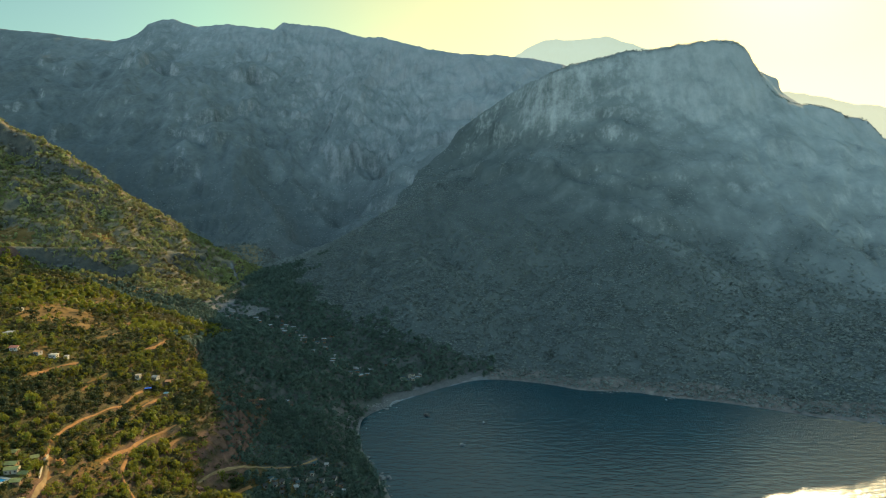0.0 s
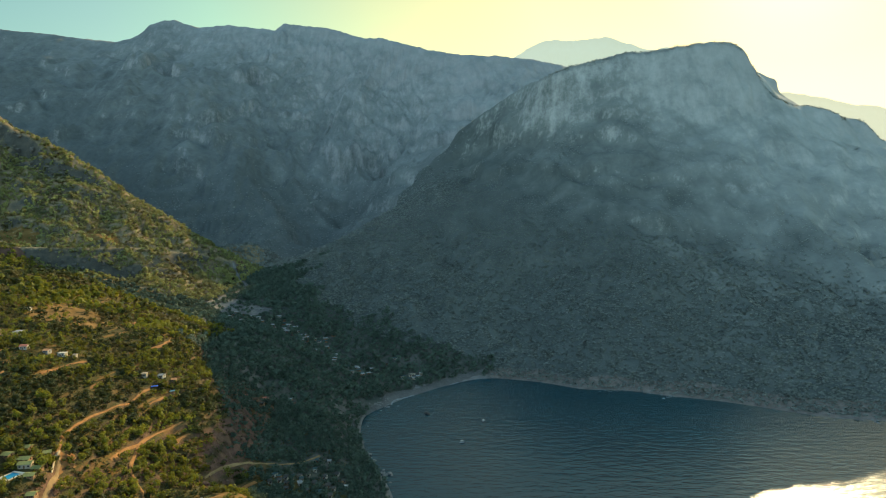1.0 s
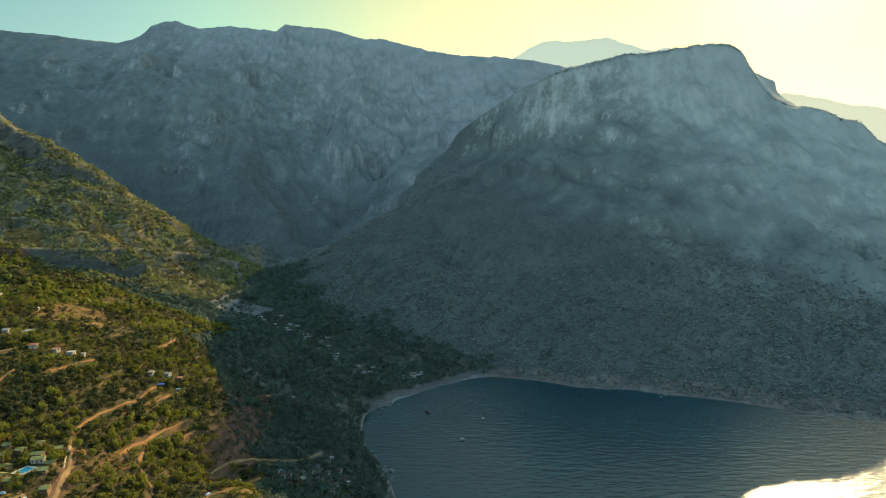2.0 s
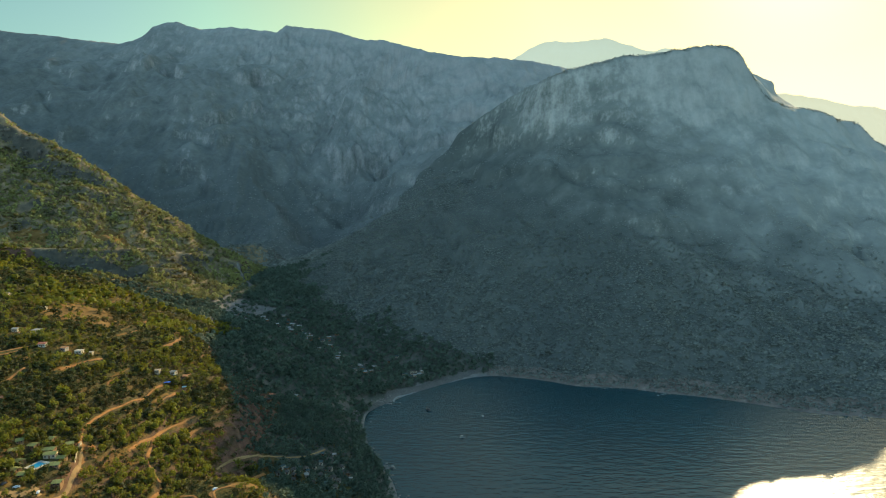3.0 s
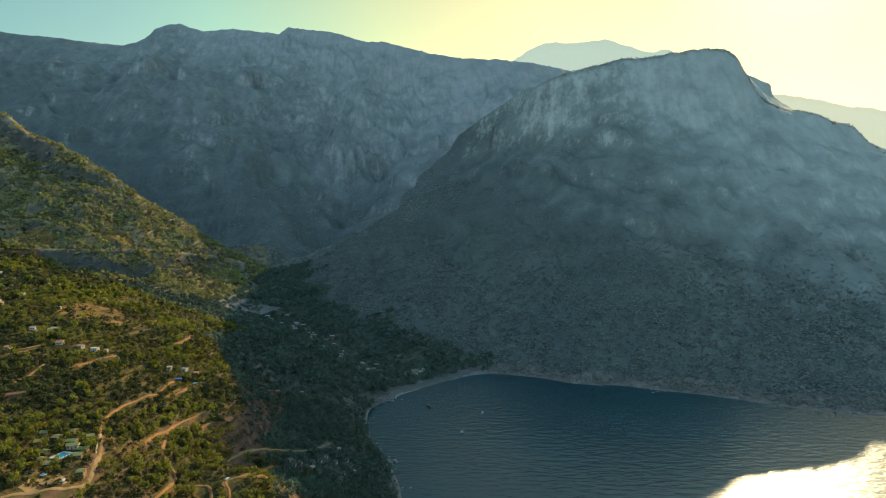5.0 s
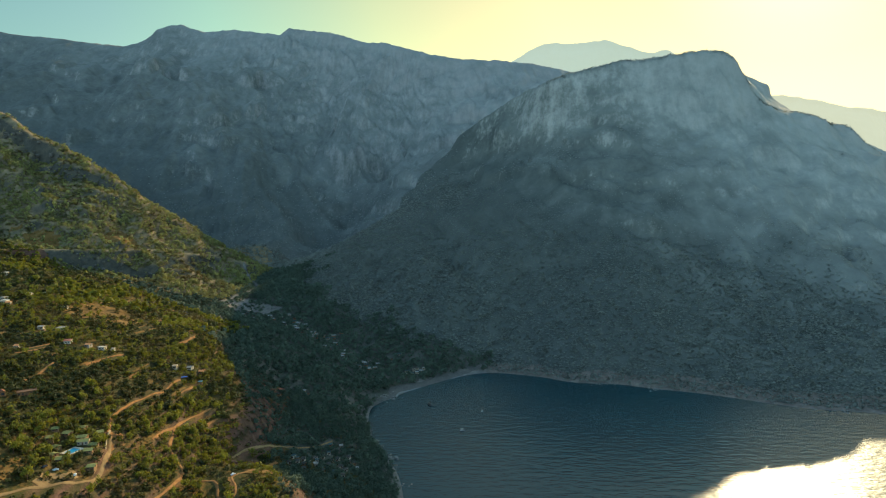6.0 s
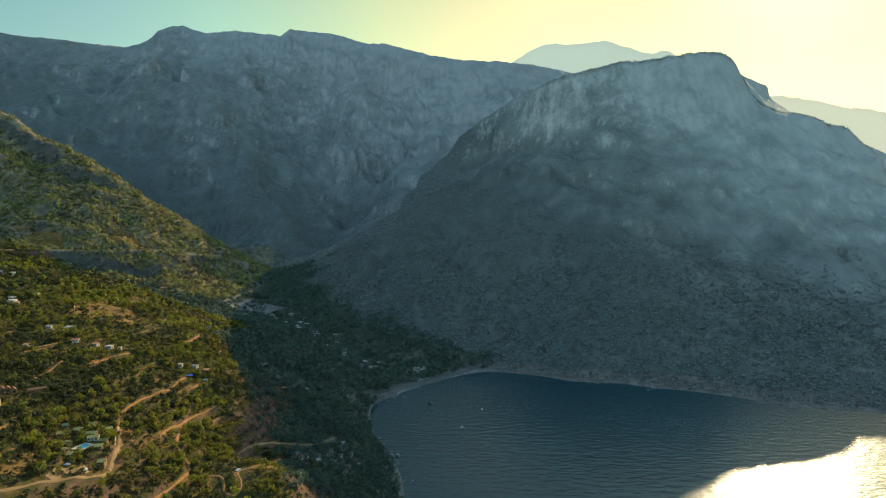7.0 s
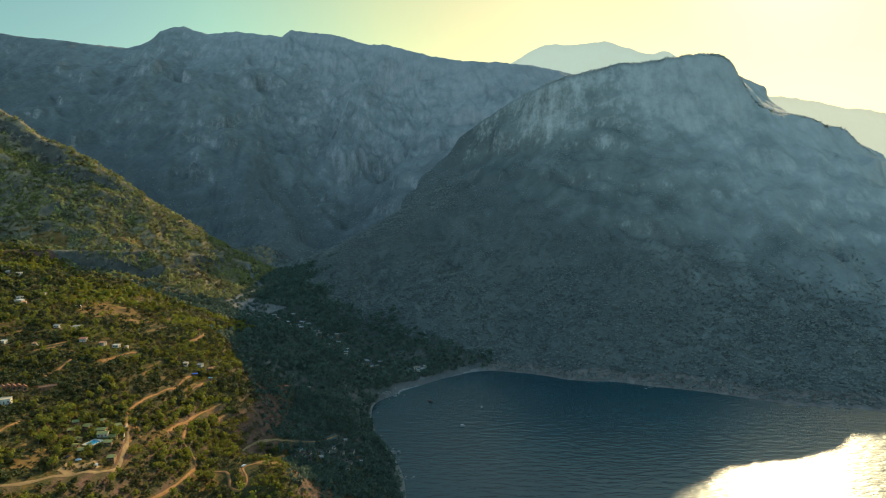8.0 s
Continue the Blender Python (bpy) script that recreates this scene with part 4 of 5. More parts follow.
GREENS = [(-309, 408, 6.5), (-302, 420, 7), (-292, 421, 11), (-279, 415, 7), (-301, 402, 6.5), (-276, 402, 8), (-267, 389, 6.5), (-285, 436, 6), (-287, 383, 6), (-295, 388, 5.5), (-311, 419, 6), (-298, 434, 7)]
for k, (x, y, long) in enumerate(GREENS):
    building("bungalow", x, y, long, 6.0, 2.2, (40, -20, 15, 10, -35, 20, 15, 60, 25, -30, 50, 0)[k], TIMBER, GREEN_ROOF,
             "timber holiday bungalow with a dull green felt roof", category="bungalow", group="hotel bungalows")
building("hotel_building", -287, 415, 10, 6, 3.0, 25, CREAM, GREEN_ROOF, "cream hotel house with a green roof beside the pool", "gable", "house")
FARM = [
    (-400, 595, 9, 6, 3.0, 20, PLASTER, RED_TILE, "white cottage with a faded red tiled roof", "gable"),
    (-380, 597, 7, 5, 2.8, -15, STONE, ORANGE_TILE, "stone hut with an orange tiled roof", "gable"),
    (-366, 598, 9, 5, 2.8, 5, PLASTER, WHITE_ROOF, "low white hut with a white sheet roof", "shed"),
    (-358, 604, 5, 4, 2.6, 30, PLASTER, GREY_ROOF, "small white hut with a grey roof", "shed"),
    (-428, 630, 11, 6, 3.0, -10, CREAM, GREY_ROOF, "cream farmhouse with a flat roof", "flat"),
    (-438, 622, 6, 5, 2.8, 25, STONE, ORANGE_TILE, "stone outbuilding with an orange roof", "gable"),
    (-477, 724, 7, 5, 2.8, 15, PLASTER, WHITE_ROOF, "white hut at the edge of the field", "shed"),
    (-550, 719, 12, 7, 3.2, 10, PLASTER, WHITE_ROOF, "white house with a flat roof", "flat"),
    (-560, 735, 8, 6, 3.0, -20, PLASTER, GREY_ROOF, "white house with a grey sheet roof", "shed"),
    (-540, 712, 7, 5, 2.8, 40, STONE, ORANGE_TILE, "stone cottage with an orange roof", "gable"),
    (-542, 757, 9, 6, 3.0, 0, PLASTER, GREY_ROOF, "whitewashed cottage among trees", "gable"),
    (-528, 768, 7, 5, 2.8, 30, CREAM, GREY_ROOF, "cream hut among trees", "gable"),
    (-640, 857, 10, 6, 3.0, 15, PLASTER, WHITE_ROOF, "white house high on the hillside", "flat"),
    (-660, 865, 8, 6, 3.0, -25, CREAM, GREY_ROOF, "cream house high on the hillside", "gable"),
    (-768, 1152, 12, 8, 3.4, 10, STONE, GREY_ROOF, "long stone house below the spur", "gable"),
    (-819, 1087, 8, 7, 5.5, 0, CREAM, ORANGE_TILE, "tall ochre house below the spur", "gable"),
    (-465, 560, 8, 6, 3.0, 20, PLASTER, WHITE_ROOF, "white house beside a clearing", "flat"),
    (-437, 570, 7, 5, 2.8, -10, CREAM, ORANGE_TILE, "cream hut with an orange roof", "gable"),
    (-450, 631, 8, 5, 2.8, 10, CREAM, GREY_ROOF, "cream hut with a grey roof", "gable"),
    (-300, 623, 6, 5, 2.8, 20, CREAM, STONE, "small cream hut on the ridge", "shed"),
    (-287, 632, 7, 5, 2.8, -20, PLASTER, GREY_ROOF, "small white cabin on the ridge", "gable"),
    (-275, 634, 7, 5, 2.6, 10, TIMBER, ORANGE_TILE, "timber cabin with an orange roof", "gable"),
    (-268, 611, 5, 4, 2.5, 35, TIMBER, TEAL_ROOF, "timber cabin with a teal roof", "shed"),
]
for x, y, w, d, h, turn, wall, roof, label, kind in FARM:
    building("house", x, y, w, d, h, turn, wall, roof, label, kind, "house")


def stepped_hotel(x, y, turn):
    """A lodge of joined chalets stepping up the slope, each with its gable, balcony and rail."""
    base = new("terraced_hotel")
    z = gz(x, y)
    base.matrix_world = pose(x, y, z, 0, 0, turn)
    tagged(base, "lodge of joined red-brown timber chalets with balconies", "hotel")
    c, s_ = math.cos(math.radians(turn)), math.sin(math.radians(turn))
    for k in range(5):
        x0, y0 = -10 + 4 * k, (-0.9, 0.7, -0.3, 1.0, -0.6)[k]
        z0 = gz(x + c * (x0 + 2) - s_ * y0, y + s_ * (x0 + 2) + c * y0) - z
        blk = part("chalet", box(x0 + 0.15, x0 + 3.85, y0 - 3, y0 + 3, z0 - 2.5, z0 + 3.0, 0.05), LODGE_WOOD, base)
        bm = bmesh.new()
        prof = [(-0.15, 2.9), (2.0, 4.5), (4.15, 2.9), (4.15, 3.1), (2.0, 4.75), (-0.15, 3.1)]
        ends = [[bm.verts.new((x0 + px, y0 + e, z0 + pz)) for px, pz in prof] for e in (-3.8, 3.4)]
        for q in range(6):
            bm.faces.new((ends[0][q], ends[0][(q + 1) % 6], ends[1][(q + 1) % 6], ends[1][q]))
        for e in ends:
            bm.faces.new((e[0], e[1], e[4], e[5]))
            bm.faces.new((e[1], e[2], e[3], e[4]))
        bmesh.ops.recalc_face_normals(bm, faces=bm.faces)
        part("roof", bm, RUSSET, blk)
        bm = bmesh.new()
        tri_ = [bm.verts.new((x0 + px, y0 + e, z0 + pz)) for e in (-3.0, -2.8) for px, pz in ((0.15, 2.98), (3.85, 2.98), (2.0, 4.4))]
        for q in ((0, 1, 2), (5, 4, 3), (0, 3, 4, 1), (1, 4, 5, 2), (2, 5, 3, 0)):
            bm.faces.new([tri_[i] for i in q])
        part("gable", bm, LODGE_WOOD, blk)
        part("window", box(x0 + 1.0, x0 + 3.0, y0 - 3.06, y0 - 2.95, z0 + 0.3, z0 + 2.3), DARK_GLASS, blk)
        part("balcony", box(x0 + 0.1, x0 + 3.9, y0 - 4.6, y0 - 3.0, z0 - 0.25, z0), TIMBER, blk)
        part("rail", box(x0 + 0.1, x0 + 3.9, y0 - 4.65, y0 - 4.55, z0 + 0.85, z0 + 0.97), TIMBER, blk)
        for px in (0.2, 3.7):
            part("post", box(x0 + px, x0 + px + 0.12, y0 - 4.62, y0 - 4.5, z0 - 2.0, z0 + 0.9), TIMBER, blk)
    for q in (-9, 0, 9):
        HOUSES.append((x + c * q, y + s_ * q, 5))
        HOUSES.append((x + c * q + 4, y + s_ * q - 5.5, 4))


stepped_hotel(-382, 449, 41)
building("house", -361, 463.5, 20, 6, 2.8, 95, LODGE_WOOD, LODGE_ROOF, "long brown timber house with a dark flat roof", "flat", "house")
building("house", -373, 424, 13, 6, 3.4, 60, PLASTER, CREAM, "long whitewashed house with a flat cream roof", "flat", "house")

SHADE = [(-381, 1156), (-360, 1172), (-345, 1180), (-372, 1180), (-390, 1190), (-267, 1103), (-255, 1112), (-240, 1103), (-228, 1110), (-209, 1117), (-285, 1186), (-296, 1170), (-270, 1150), (-208, 1000), (-190, 1010),
         (-165, 985), (-143, 972), (-129, 975), (-150, 1000), (-120, 995), (-108, 1003), (-128, 985), (-142, 1008), (-162, 1024), (-180, 1040), (-225, 1060), (-250, 1075), (-335, 1165), (-325, 1188), (-312, 1150), (-305, 1140), (-290, 1128), (-278, 1120), (-262, 1092), (-246, 1090), (-236, 1086), (-218, 1098), (-200, 1078), (-192, 1062), (-176, 1016), (-154, 1012), (-136, 996)]
SHADE += [(-313, 1207), (-298, 1189), (-285, 1162), (-267, 1121), (-260, 1135), (-247, 1114), (-238, 1111), (-228, 1104), (-217, 1102), (-208, 1107), (-209, 1028), (-200, 1021), (-175, 999), (-164, 997), (-152, 996), (-139, 1006), (-132, 1023), (-117, 1020), (-103, 1022), (-386, 1172), (-371, 1158), (-362, 1166), (-356, 1180), (-95, 1047), (-82, 1062)]
SHADE += [(-402, 1168), (-396, 1159), (-389, 1149), (-378, 1139), (-370, 1128), (-361, 1117), (-352, 1104), (-286, 1132), (-275, 1113), (-252, 1080), (-242, 1070), (-217, 1124), (-198, 1134), (-195, 1010)]
for k, (x, y) in enumerate(SHADE):
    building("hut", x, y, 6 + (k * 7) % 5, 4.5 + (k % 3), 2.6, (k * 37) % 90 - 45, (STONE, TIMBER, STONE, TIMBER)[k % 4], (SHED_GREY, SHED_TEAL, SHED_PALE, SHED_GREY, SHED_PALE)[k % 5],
             "small valley hut with a sheet roof dimmed for the shade", ("gable", "shed", "gable")[k % 3], "hut", "valley huts")
BEACH_HUTS = [(-66, 1000), (-58, 1006), (-48, 1010), (-55, 1018), (-42, 1016), (-66, 1012), (-38, 1024), (-50, 1024)]
for k, (x, y) in enumerate(BEACH_HUTS):
    building("beach_hut", x, y, 6 + (k % 3) * 2, 5, 2.7, (k * 41) % 70 - 30, CREAM, (SHED_PALE, SHED_TEAL, SHED_PALE, SHED_GREY)[k % 4],
             "white beach house behind the pebble beach", ("flat", "gable", "shed")[k % 3], "beach house", "beach houses")
COVE = [(-149, 572), (-133, 626), (-122, 620), (-110, 622), (-119, 580), (-139, 583), (-130, 572), (-143, 600), (-128, 598), (-158, 580), (-116, 604), (-137, 612), (-134, 645), (-123, 652),
        (-112, 634), (-104, 624), (-156, 574), (-162, 580), (-147, 562), (-110, 600), (-148, 590), (-100, 614), (-163, 566), (-110, 580), (-127, 610), (-140, 594), (-152, 584)]
for k, (x, y) in enumerate(COVE):
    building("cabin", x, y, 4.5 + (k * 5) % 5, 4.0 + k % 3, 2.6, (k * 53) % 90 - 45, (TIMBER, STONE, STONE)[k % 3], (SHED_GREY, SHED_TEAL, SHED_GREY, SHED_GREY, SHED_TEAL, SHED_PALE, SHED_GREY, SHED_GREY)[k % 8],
             "camp cabin among trees above the shore", ("gable", "shed")[k % 2], "cabin", "camp cabins")
CLIFF = [(-230, 682), (-225, 682), (-230, 718), (-220, 701), (-221, 729), (-215, 730), (-216, 746), (-192, 774), (-184, 763)]
for k, (x, y) in enumerate(CLIFF):
    building("cabin", x, y, 5 + k % 3, 4.2, 2.5, (k * 29) % 60 - 30, TIMBER, (LODGE_ROOF, SHED_GREY, RED_TILE, SHED_PALE)[k % 4], "small cabin on a shaded ledge above the cliff", "gable", "cabin", "ledge cabins")


def pool(x, y, turn):
    base = new("swimming_pool")
    z = gz(x, y) + 0.3
    base.matrix_world = pose(x, y, z, 0, 0, turn) @ Matrix.Diagonal((0.72, 1.45, 1, 1))
    tagged(base, "blue swimming pool set in a pale stone terrace", "pool")
    bm = bmesh.new()
    for a in ((-7, 7, -4.4, -3), (-7, 7, 3, 4.6), (-7, -5, -3, 3), (5, 7, -3, 3)):
        box(*a, -2.5, 0.0, 0, bm)
    part("deck", bm, DECK, base)
    bm = bmesh.new()
    for a in ((-5.3, 5.3, -3.3, -3), (-5.3, 5.3, 3, 3.3), (-5.3, -5, -3, 3), (5, 5.3, -3, 3)):
        box(*a, 0.004, 0.06, 0, bm)
    part("coping", bm, PLASTER, base, "white pool coping")
    part("water_surface", box(-5, 5, -3, 3, -2.0, -0.15), POOL_WATER, base, "clear blue pool water")
    part("terrace_wall", box(-7.2, 7.2, -4.65, -4.4, -2.5, 0.05), STONE, base, "low stone terrace wall")
    HOUSES.append((x, y, 9))
    HOUSES.append((x + 3, y - 8, 6))


pool(POOL[0], POOL[1], -18)


def retaining_wall():
    c = smooth_line([(-282, 446), (-280, 437), (-276, 428), (-273, 420)], 2.0)
    bm = bmesh.new()
    for (x1, y1), (x2, y2) in zip(c, c[1:]):
        z1, z2 = gz(x1, y1), gz(x2, y2)
        v = [bm.verts.new((px + o, py + 0.2 * o, pz)) for o in (-0.3, 0.3) for px, py, pz in ((x1, y1, z1 - 1), (x2, y2, z2 - 1), (x2, y2, z2 + 2.4), (x1, y1, z1 + 2.4))]
        for f in ((0, 1, 2, 3), (7, 6, 5, 4), (3, 2, 6, 7), (0, 3, 7, 4), (1, 5, 6, 2)):
            bm.faces.new([v[k] for k in f])
    bmesh.ops.recalc_face_normals(bm, faces=bm.faces)
    return tagged(part("retaining_wall", bm, CREAM), "cream plastered wall along the road", "wall")


retaining_wall()


def wheel_mesh():
    bm = bmesh.new()
    bmesh.ops.create_cone(bm, cap_ends=True, segments=16, radius1=0.33, radius2=0.33, depth=0.22, matrix=pose(0, 0, 0, 90, 0, 0))
    return bm


def car(x, y, turn, paint, label):
    base = new("car")
    base.matrix_world = pose(x, y, gz(x, y) + 0.35, 0, 0, turn)
    tagged(base, label, "car", "cars by the hotel")
    bm = bmesh.new()
    prof = [(-2.1, 0.25), (-2.1, 0.8), (-1.9, 0.95), (-1.3, 1.0), (-0.7, 1.45), (0.9, 1.45), (1.5, 1.0), (2.05, 0.9), (2.15, 0.6), (2.1, 0.25)]
    ends = [[bm.verts.new((px, s * (0.85 if pz < 1.1 else 0.68), pz)) for px, pz in prof] for s in (-1, 1)]
    for k in range(len(prof)):
        k2 = (k + 1) % len(prof)
        bm.faces.new((ends[0][k], ends[0][k2], ends[1][k2], ends[1][k]))
    bm.faces.new(ends[0])
    bm.faces.new(ends[1][::-1])
    bmesh.ops.recalc_face_normals(bm, faces=bm.faces)
    part("body", bm, paint, base)
    part("windscreen", box(1.0, 1.32, -0.6, 0.6, 1.12, 1.36), DARK_GLASS, base)
    part("side_window", box(-0.6, 0.8, -0.79, -0.72, 1.08, 1.36), DARK_GLASS, base)
    part("side_window", box(-0.6, 0.8, 0.72, 0.79, 1.08, 1.36), DARK_GLASS, base)
    for wx in (-1.3, 1.3):
        for wy in (-0.8, 0.8):
            wl_ = part("wheel", wheel_mesh(), RUBBER, base)
            wl_.location = (wx, wy, 0.3)
    HOUSES.append((x, y, 4))


car(-282, 369, 20, CAR_WHITE, "white car parked on the gravel")
car(-288, 366, 70, CAR_DARK, "dark car parked on the gravel")
car(-270, 372, 110, CAR_WHITE, "white car at the roadside")
car(-184, 456, 60, CAR_WHITE, "white car on the red dirt track")


def tarp(x, y):
    bm = bmesh.new()
    bmesh.ops.create_grid(bm, x_segments=6, y_segments=4, size=1)
    for v in bm.verts:
        v.co = (v.co.x * 3.2, v.co.y * 2.2, 2.2 + 0.5 * (1 - abs(v.co.y)) - 0.25 * abs(v.co.x))
    base = new("tarpaulin_shelter")
    base.matrix_world = pose(x, y, gz(x, y), 0, 0, 20)
    tagged(base, "bright blue tarpaulin shelter on poles", "shelter")
    bmesh.ops.solidify(bm, geom=bm.faces[:], thickness=0.05)
    part("tarpaulin", bm, BLUE_CLOTH, base)
    for sx in (-3, 3):
        for sy in (-2, 2):
            part("pole", box(sx - 0.05, sx + 0.05, sy - 0.05, sy + 0.05, -0.5, 2.2), TIMBER, base)
    HOUSES.append((x, y, 4))


tarp(-285, 610)


def boat(x, y, turn, length, hull_mat, label, mast=False):
    base = new("boat")
    base.matrix_world = pose(x, y, 0, 0, 0, turn)
    tagged(base, label, "boat", "boats in the bay")
    bm = bmesh.new()
    rows = []
    for t in np.linspace(-1, 1, 11):
        wd = length * 0.16 * (1 - max(t, 0) ** 2.2) * (1 - 0.25 * max(-t, 0) ** 2)
        sheer = 0.09 * length * (1 + 0.5 * max(t, 0) ** 2)
        rows.append([bm.verts.new((t * length / 2, s * wd * f, z)) for s, f, z in ((-1, 1, sheer), (-1, 0.75, -0.1), (0, 0, -0.35), (1, 0.75, -0.1), (1, 1, sheer))])
    for a, b in zip(rows, rows[1:]):
        for k in range(4):
            bm.faces.new((a[k], a[k + 1], b[k + 1], b[k]))
        bm.faces.new((a[4], a[0], b[0], b[4]))
    bm.faces.new(rows[0])
    bmesh.ops.remove_doubles(bm, verts=bm.verts, dist=0.001)
    bmesh.ops.recalc_face_normals(bm, faces=bm.faces)
    part("hull", bm, hull_mat, base)
    part("cabin", box(-length * 0.22, length * 0.1, -length * 0.09, length * 0.09, 0.09 * length, 0.09 * length + 1.5, 0.15), hull_mat, base)
    part("canopy", box(-length * 0.4, length * 0.14, -length * 0.11, length * 0.11, 0.09 * length + 1.9, 0.09 * length + 2.0), HULL_DARK if mast else WHITE_ROOF, base)
    for sx in (-0.38, 0.12):
        for sy in (-0.1, 0.1):
            part("post", box(sx * length - 0.06, sx * length + 0.06, sy * length - 0.06, sy * length + 0.06, 0.09 * length, 0.09 * length + 1.9), TIMBER, base)
    if mast:
        part("mast", box(0.16 * length, 0.16 * length + 0.15, -0.08, 0.08, 0.09 * length, length * 0.75), TIMBER, base)


boat(-25, 871, 120, 13, HULL_DARK, "dark wooden boat anchored in the bay", True)
boat(53, 841, 30, 4.5, HULL_WHITE, "small pale boat anchored in the bay")
boat(22, 767, 10, 7.5, HULL_WHITE, "white boat anchored in the bay")

# ---------------------------------------------------------------- boulders on the shore
def boulder_mesh(seed):
    r = np.random.default_rng(seed)
    bm = bmesh.new()
    bmesh.ops.create_icosphere(bm, subdivisions=2, radius=1)
    for v in bm.verts:
        v.co *= 1 + 0.35 * noise.noise(v.co * 1.3 + Vector((seed, 0, 0)))
        v.co.z *= 0.7
    me = bpy.data.meshes.new("boulder")
    bm.to_mesh(me)
    bm.free()
    me.materials.append(ROCK)
    return me


boulders = [boulder_mesh(k) for k in range(5)]
pts = [(283, 981, 12), (270, 966, 8), (338, 931, 12), (352, 938, 8), (245, 971, 6), (-90, 705, 10), (-99, 730, 6), (-106, 757, 5), (-86, 690, 16), (-80, 672, 18), (-74, 664, 10), (-116, 778, 9), (-112, 765, 6), (-119, 810, 8), (-100, 892, 10), (-92, 900, 6), (-85, 915, 8), (-80, 676, 10), (-122, 830, 8), (-124, 852, 6), (-62, 645, 8), (-52, 610, 8), (280, 972, 10), (305, 962, 8), (330, 955, 8), (500, 872, 10), (150, 1050, 7), (190, 1016, 8), (232, 1002, 8), (262, 990, 8), (360, 945, 7), (400, 925, 8), (450, 904, 8), (530, 838, 8), (570, 826, 8)]
# the rocky point below the camp is strewn with larger blocks
blocks = [(-94, 726, 9), (-88, 710, 9), (-81, 696, 9), (-73, 686, 7), (-66, 680, 4), (-92, 903, 6), (-80, 908, 4), (-121, 845, 5)]
for bx, by, count, spread, least, most in [(*p, 7, 0.6, 2.1) for p in pts] + [(*p, 4, 1.5, 3.3) for p in blocks]:
    for k in range(count):
        x, y = bx + random.gauss(0, spread), by + random.gauss(0, spread)
        r = random.uniform(least, most)
        ob = new("boulder", boulders[random.randrange(5)])
        ob.matrix_world = pose(x, y, max(gz(x, y), -0.6) + 0.2 * r, random.uniform(-20, 20), random.uniform(-20, 20), random.uniform(0, 360)) @ Matrix.Diagonal((r, r * random.uniform(0.7, 1.2), r * random.uniform(0.6, 1.0), 1))
        tagged(ob, "pale limestone boulder at the water's edge", "boulder", "shore boulders")

# grey outcrops high on the spur and red rocks on the cliff above the shore road
SPUR_ROCK = plain("weathered_crag", (0.07, 0.062, 0.05), (0.19, 0.165, 0.13), 0.12, 0.95, 0, 0.8)
RED_ROCK = plain("red_crag", (0.09, 0.052, 0.036), (0.20, 0.115, 0.075), 0.25, 0.95, 0, 0.8)


def crag_mesh(seed, mat):
    """A blocky outcrop: a cracked lump with flat facets and a broken top."""
    bm = bmesh.new()
    bmesh.ops.create_icosphere(bm, subdivisions=3, radius=1)
    for v in bm.verts:
        q = v.co * 1.1 + Vector((seed * 3.1, 0, 0))
        step = 0.30 * round(3 * noise.noise(q)) / 3 + 0.22 * noise.noise(q * 3.5)
        v.co *= 0.85 + step
        v.co.z = v.co.z * 0.9 if v.co.z < 0.45 else 0.40 + 0.35 * (v.co.z - 0.45)
    me = bpy.data.meshes.new("crag")
    bm.to_mesh(me)
    bm.free()
    me.materials.append(mat)
    return me


spur_crags = [crag_mesh(k, SPUR_ROCK) for k in range(5)]
red_crags = [crag_mesh(k + 9, RED_ROCK) for k in range(5)]
for line, tall, run in FACES:
    for a, b in zip(line, line[1:]):
        for k in range(max(2, int(math.hypot(b[0] - a[0], b[1] - a[1]) / 7))):
            q = random.random()
            x, y = a[0] + (b[0] - a[0]) * q + random.gauss(0, 4), a[1] + (b[1] - a[1]) * q - random.uniform(-3, 14)
            r = random.uniform(2.0, 3.0) + 0.11 * tall * random.random()
            ob = new("rock_outcrop", spur_crags[random.randrange(5)])
            ob.matrix_world = pose(x, y, gz(x, y) - 0.25 * r, random.uniform(-8, 8), random.uniform(-8, 8), random.uniform(0, 360)) @ Matrix.Diagonal((r * random.uniform(1.1, 2.0), r * 0.8, r * random.uniform(0.8, 1.4), 1))
            tagged(ob, "weathered grey rock outcrop on the wooded spur", "rock", "spur outcrops")
count = 0
while count < 130:
    x, y = random.uniform(-262, -178), random.uniform(500, 760)
    if float(cliff_band(np.array([x]), np.array([y]))[0]) < 0.4:
        continue
    count += 1
    r = random.uniform(1.0, 3.0)
    ob = new("rock_outcrop", red_crags[random.randrange(5)])
    ob.matrix_world = pose(x, y, gz(x, y), random.uniform(-15, 15), random.uniform(-15, 15), random.uniform(0, 360)) @ Matrix.Diagonal((r * random.uniform(0.8, 1.5), r, r * random.uniform(0.8, 1.5), 1))
    tagged(ob, "broken red-brown rock on the cliff face", "rock", "cliff rocks")

# ---------------------------------------------------------------- trees and scrub
rng = np.random.default_rng(7)


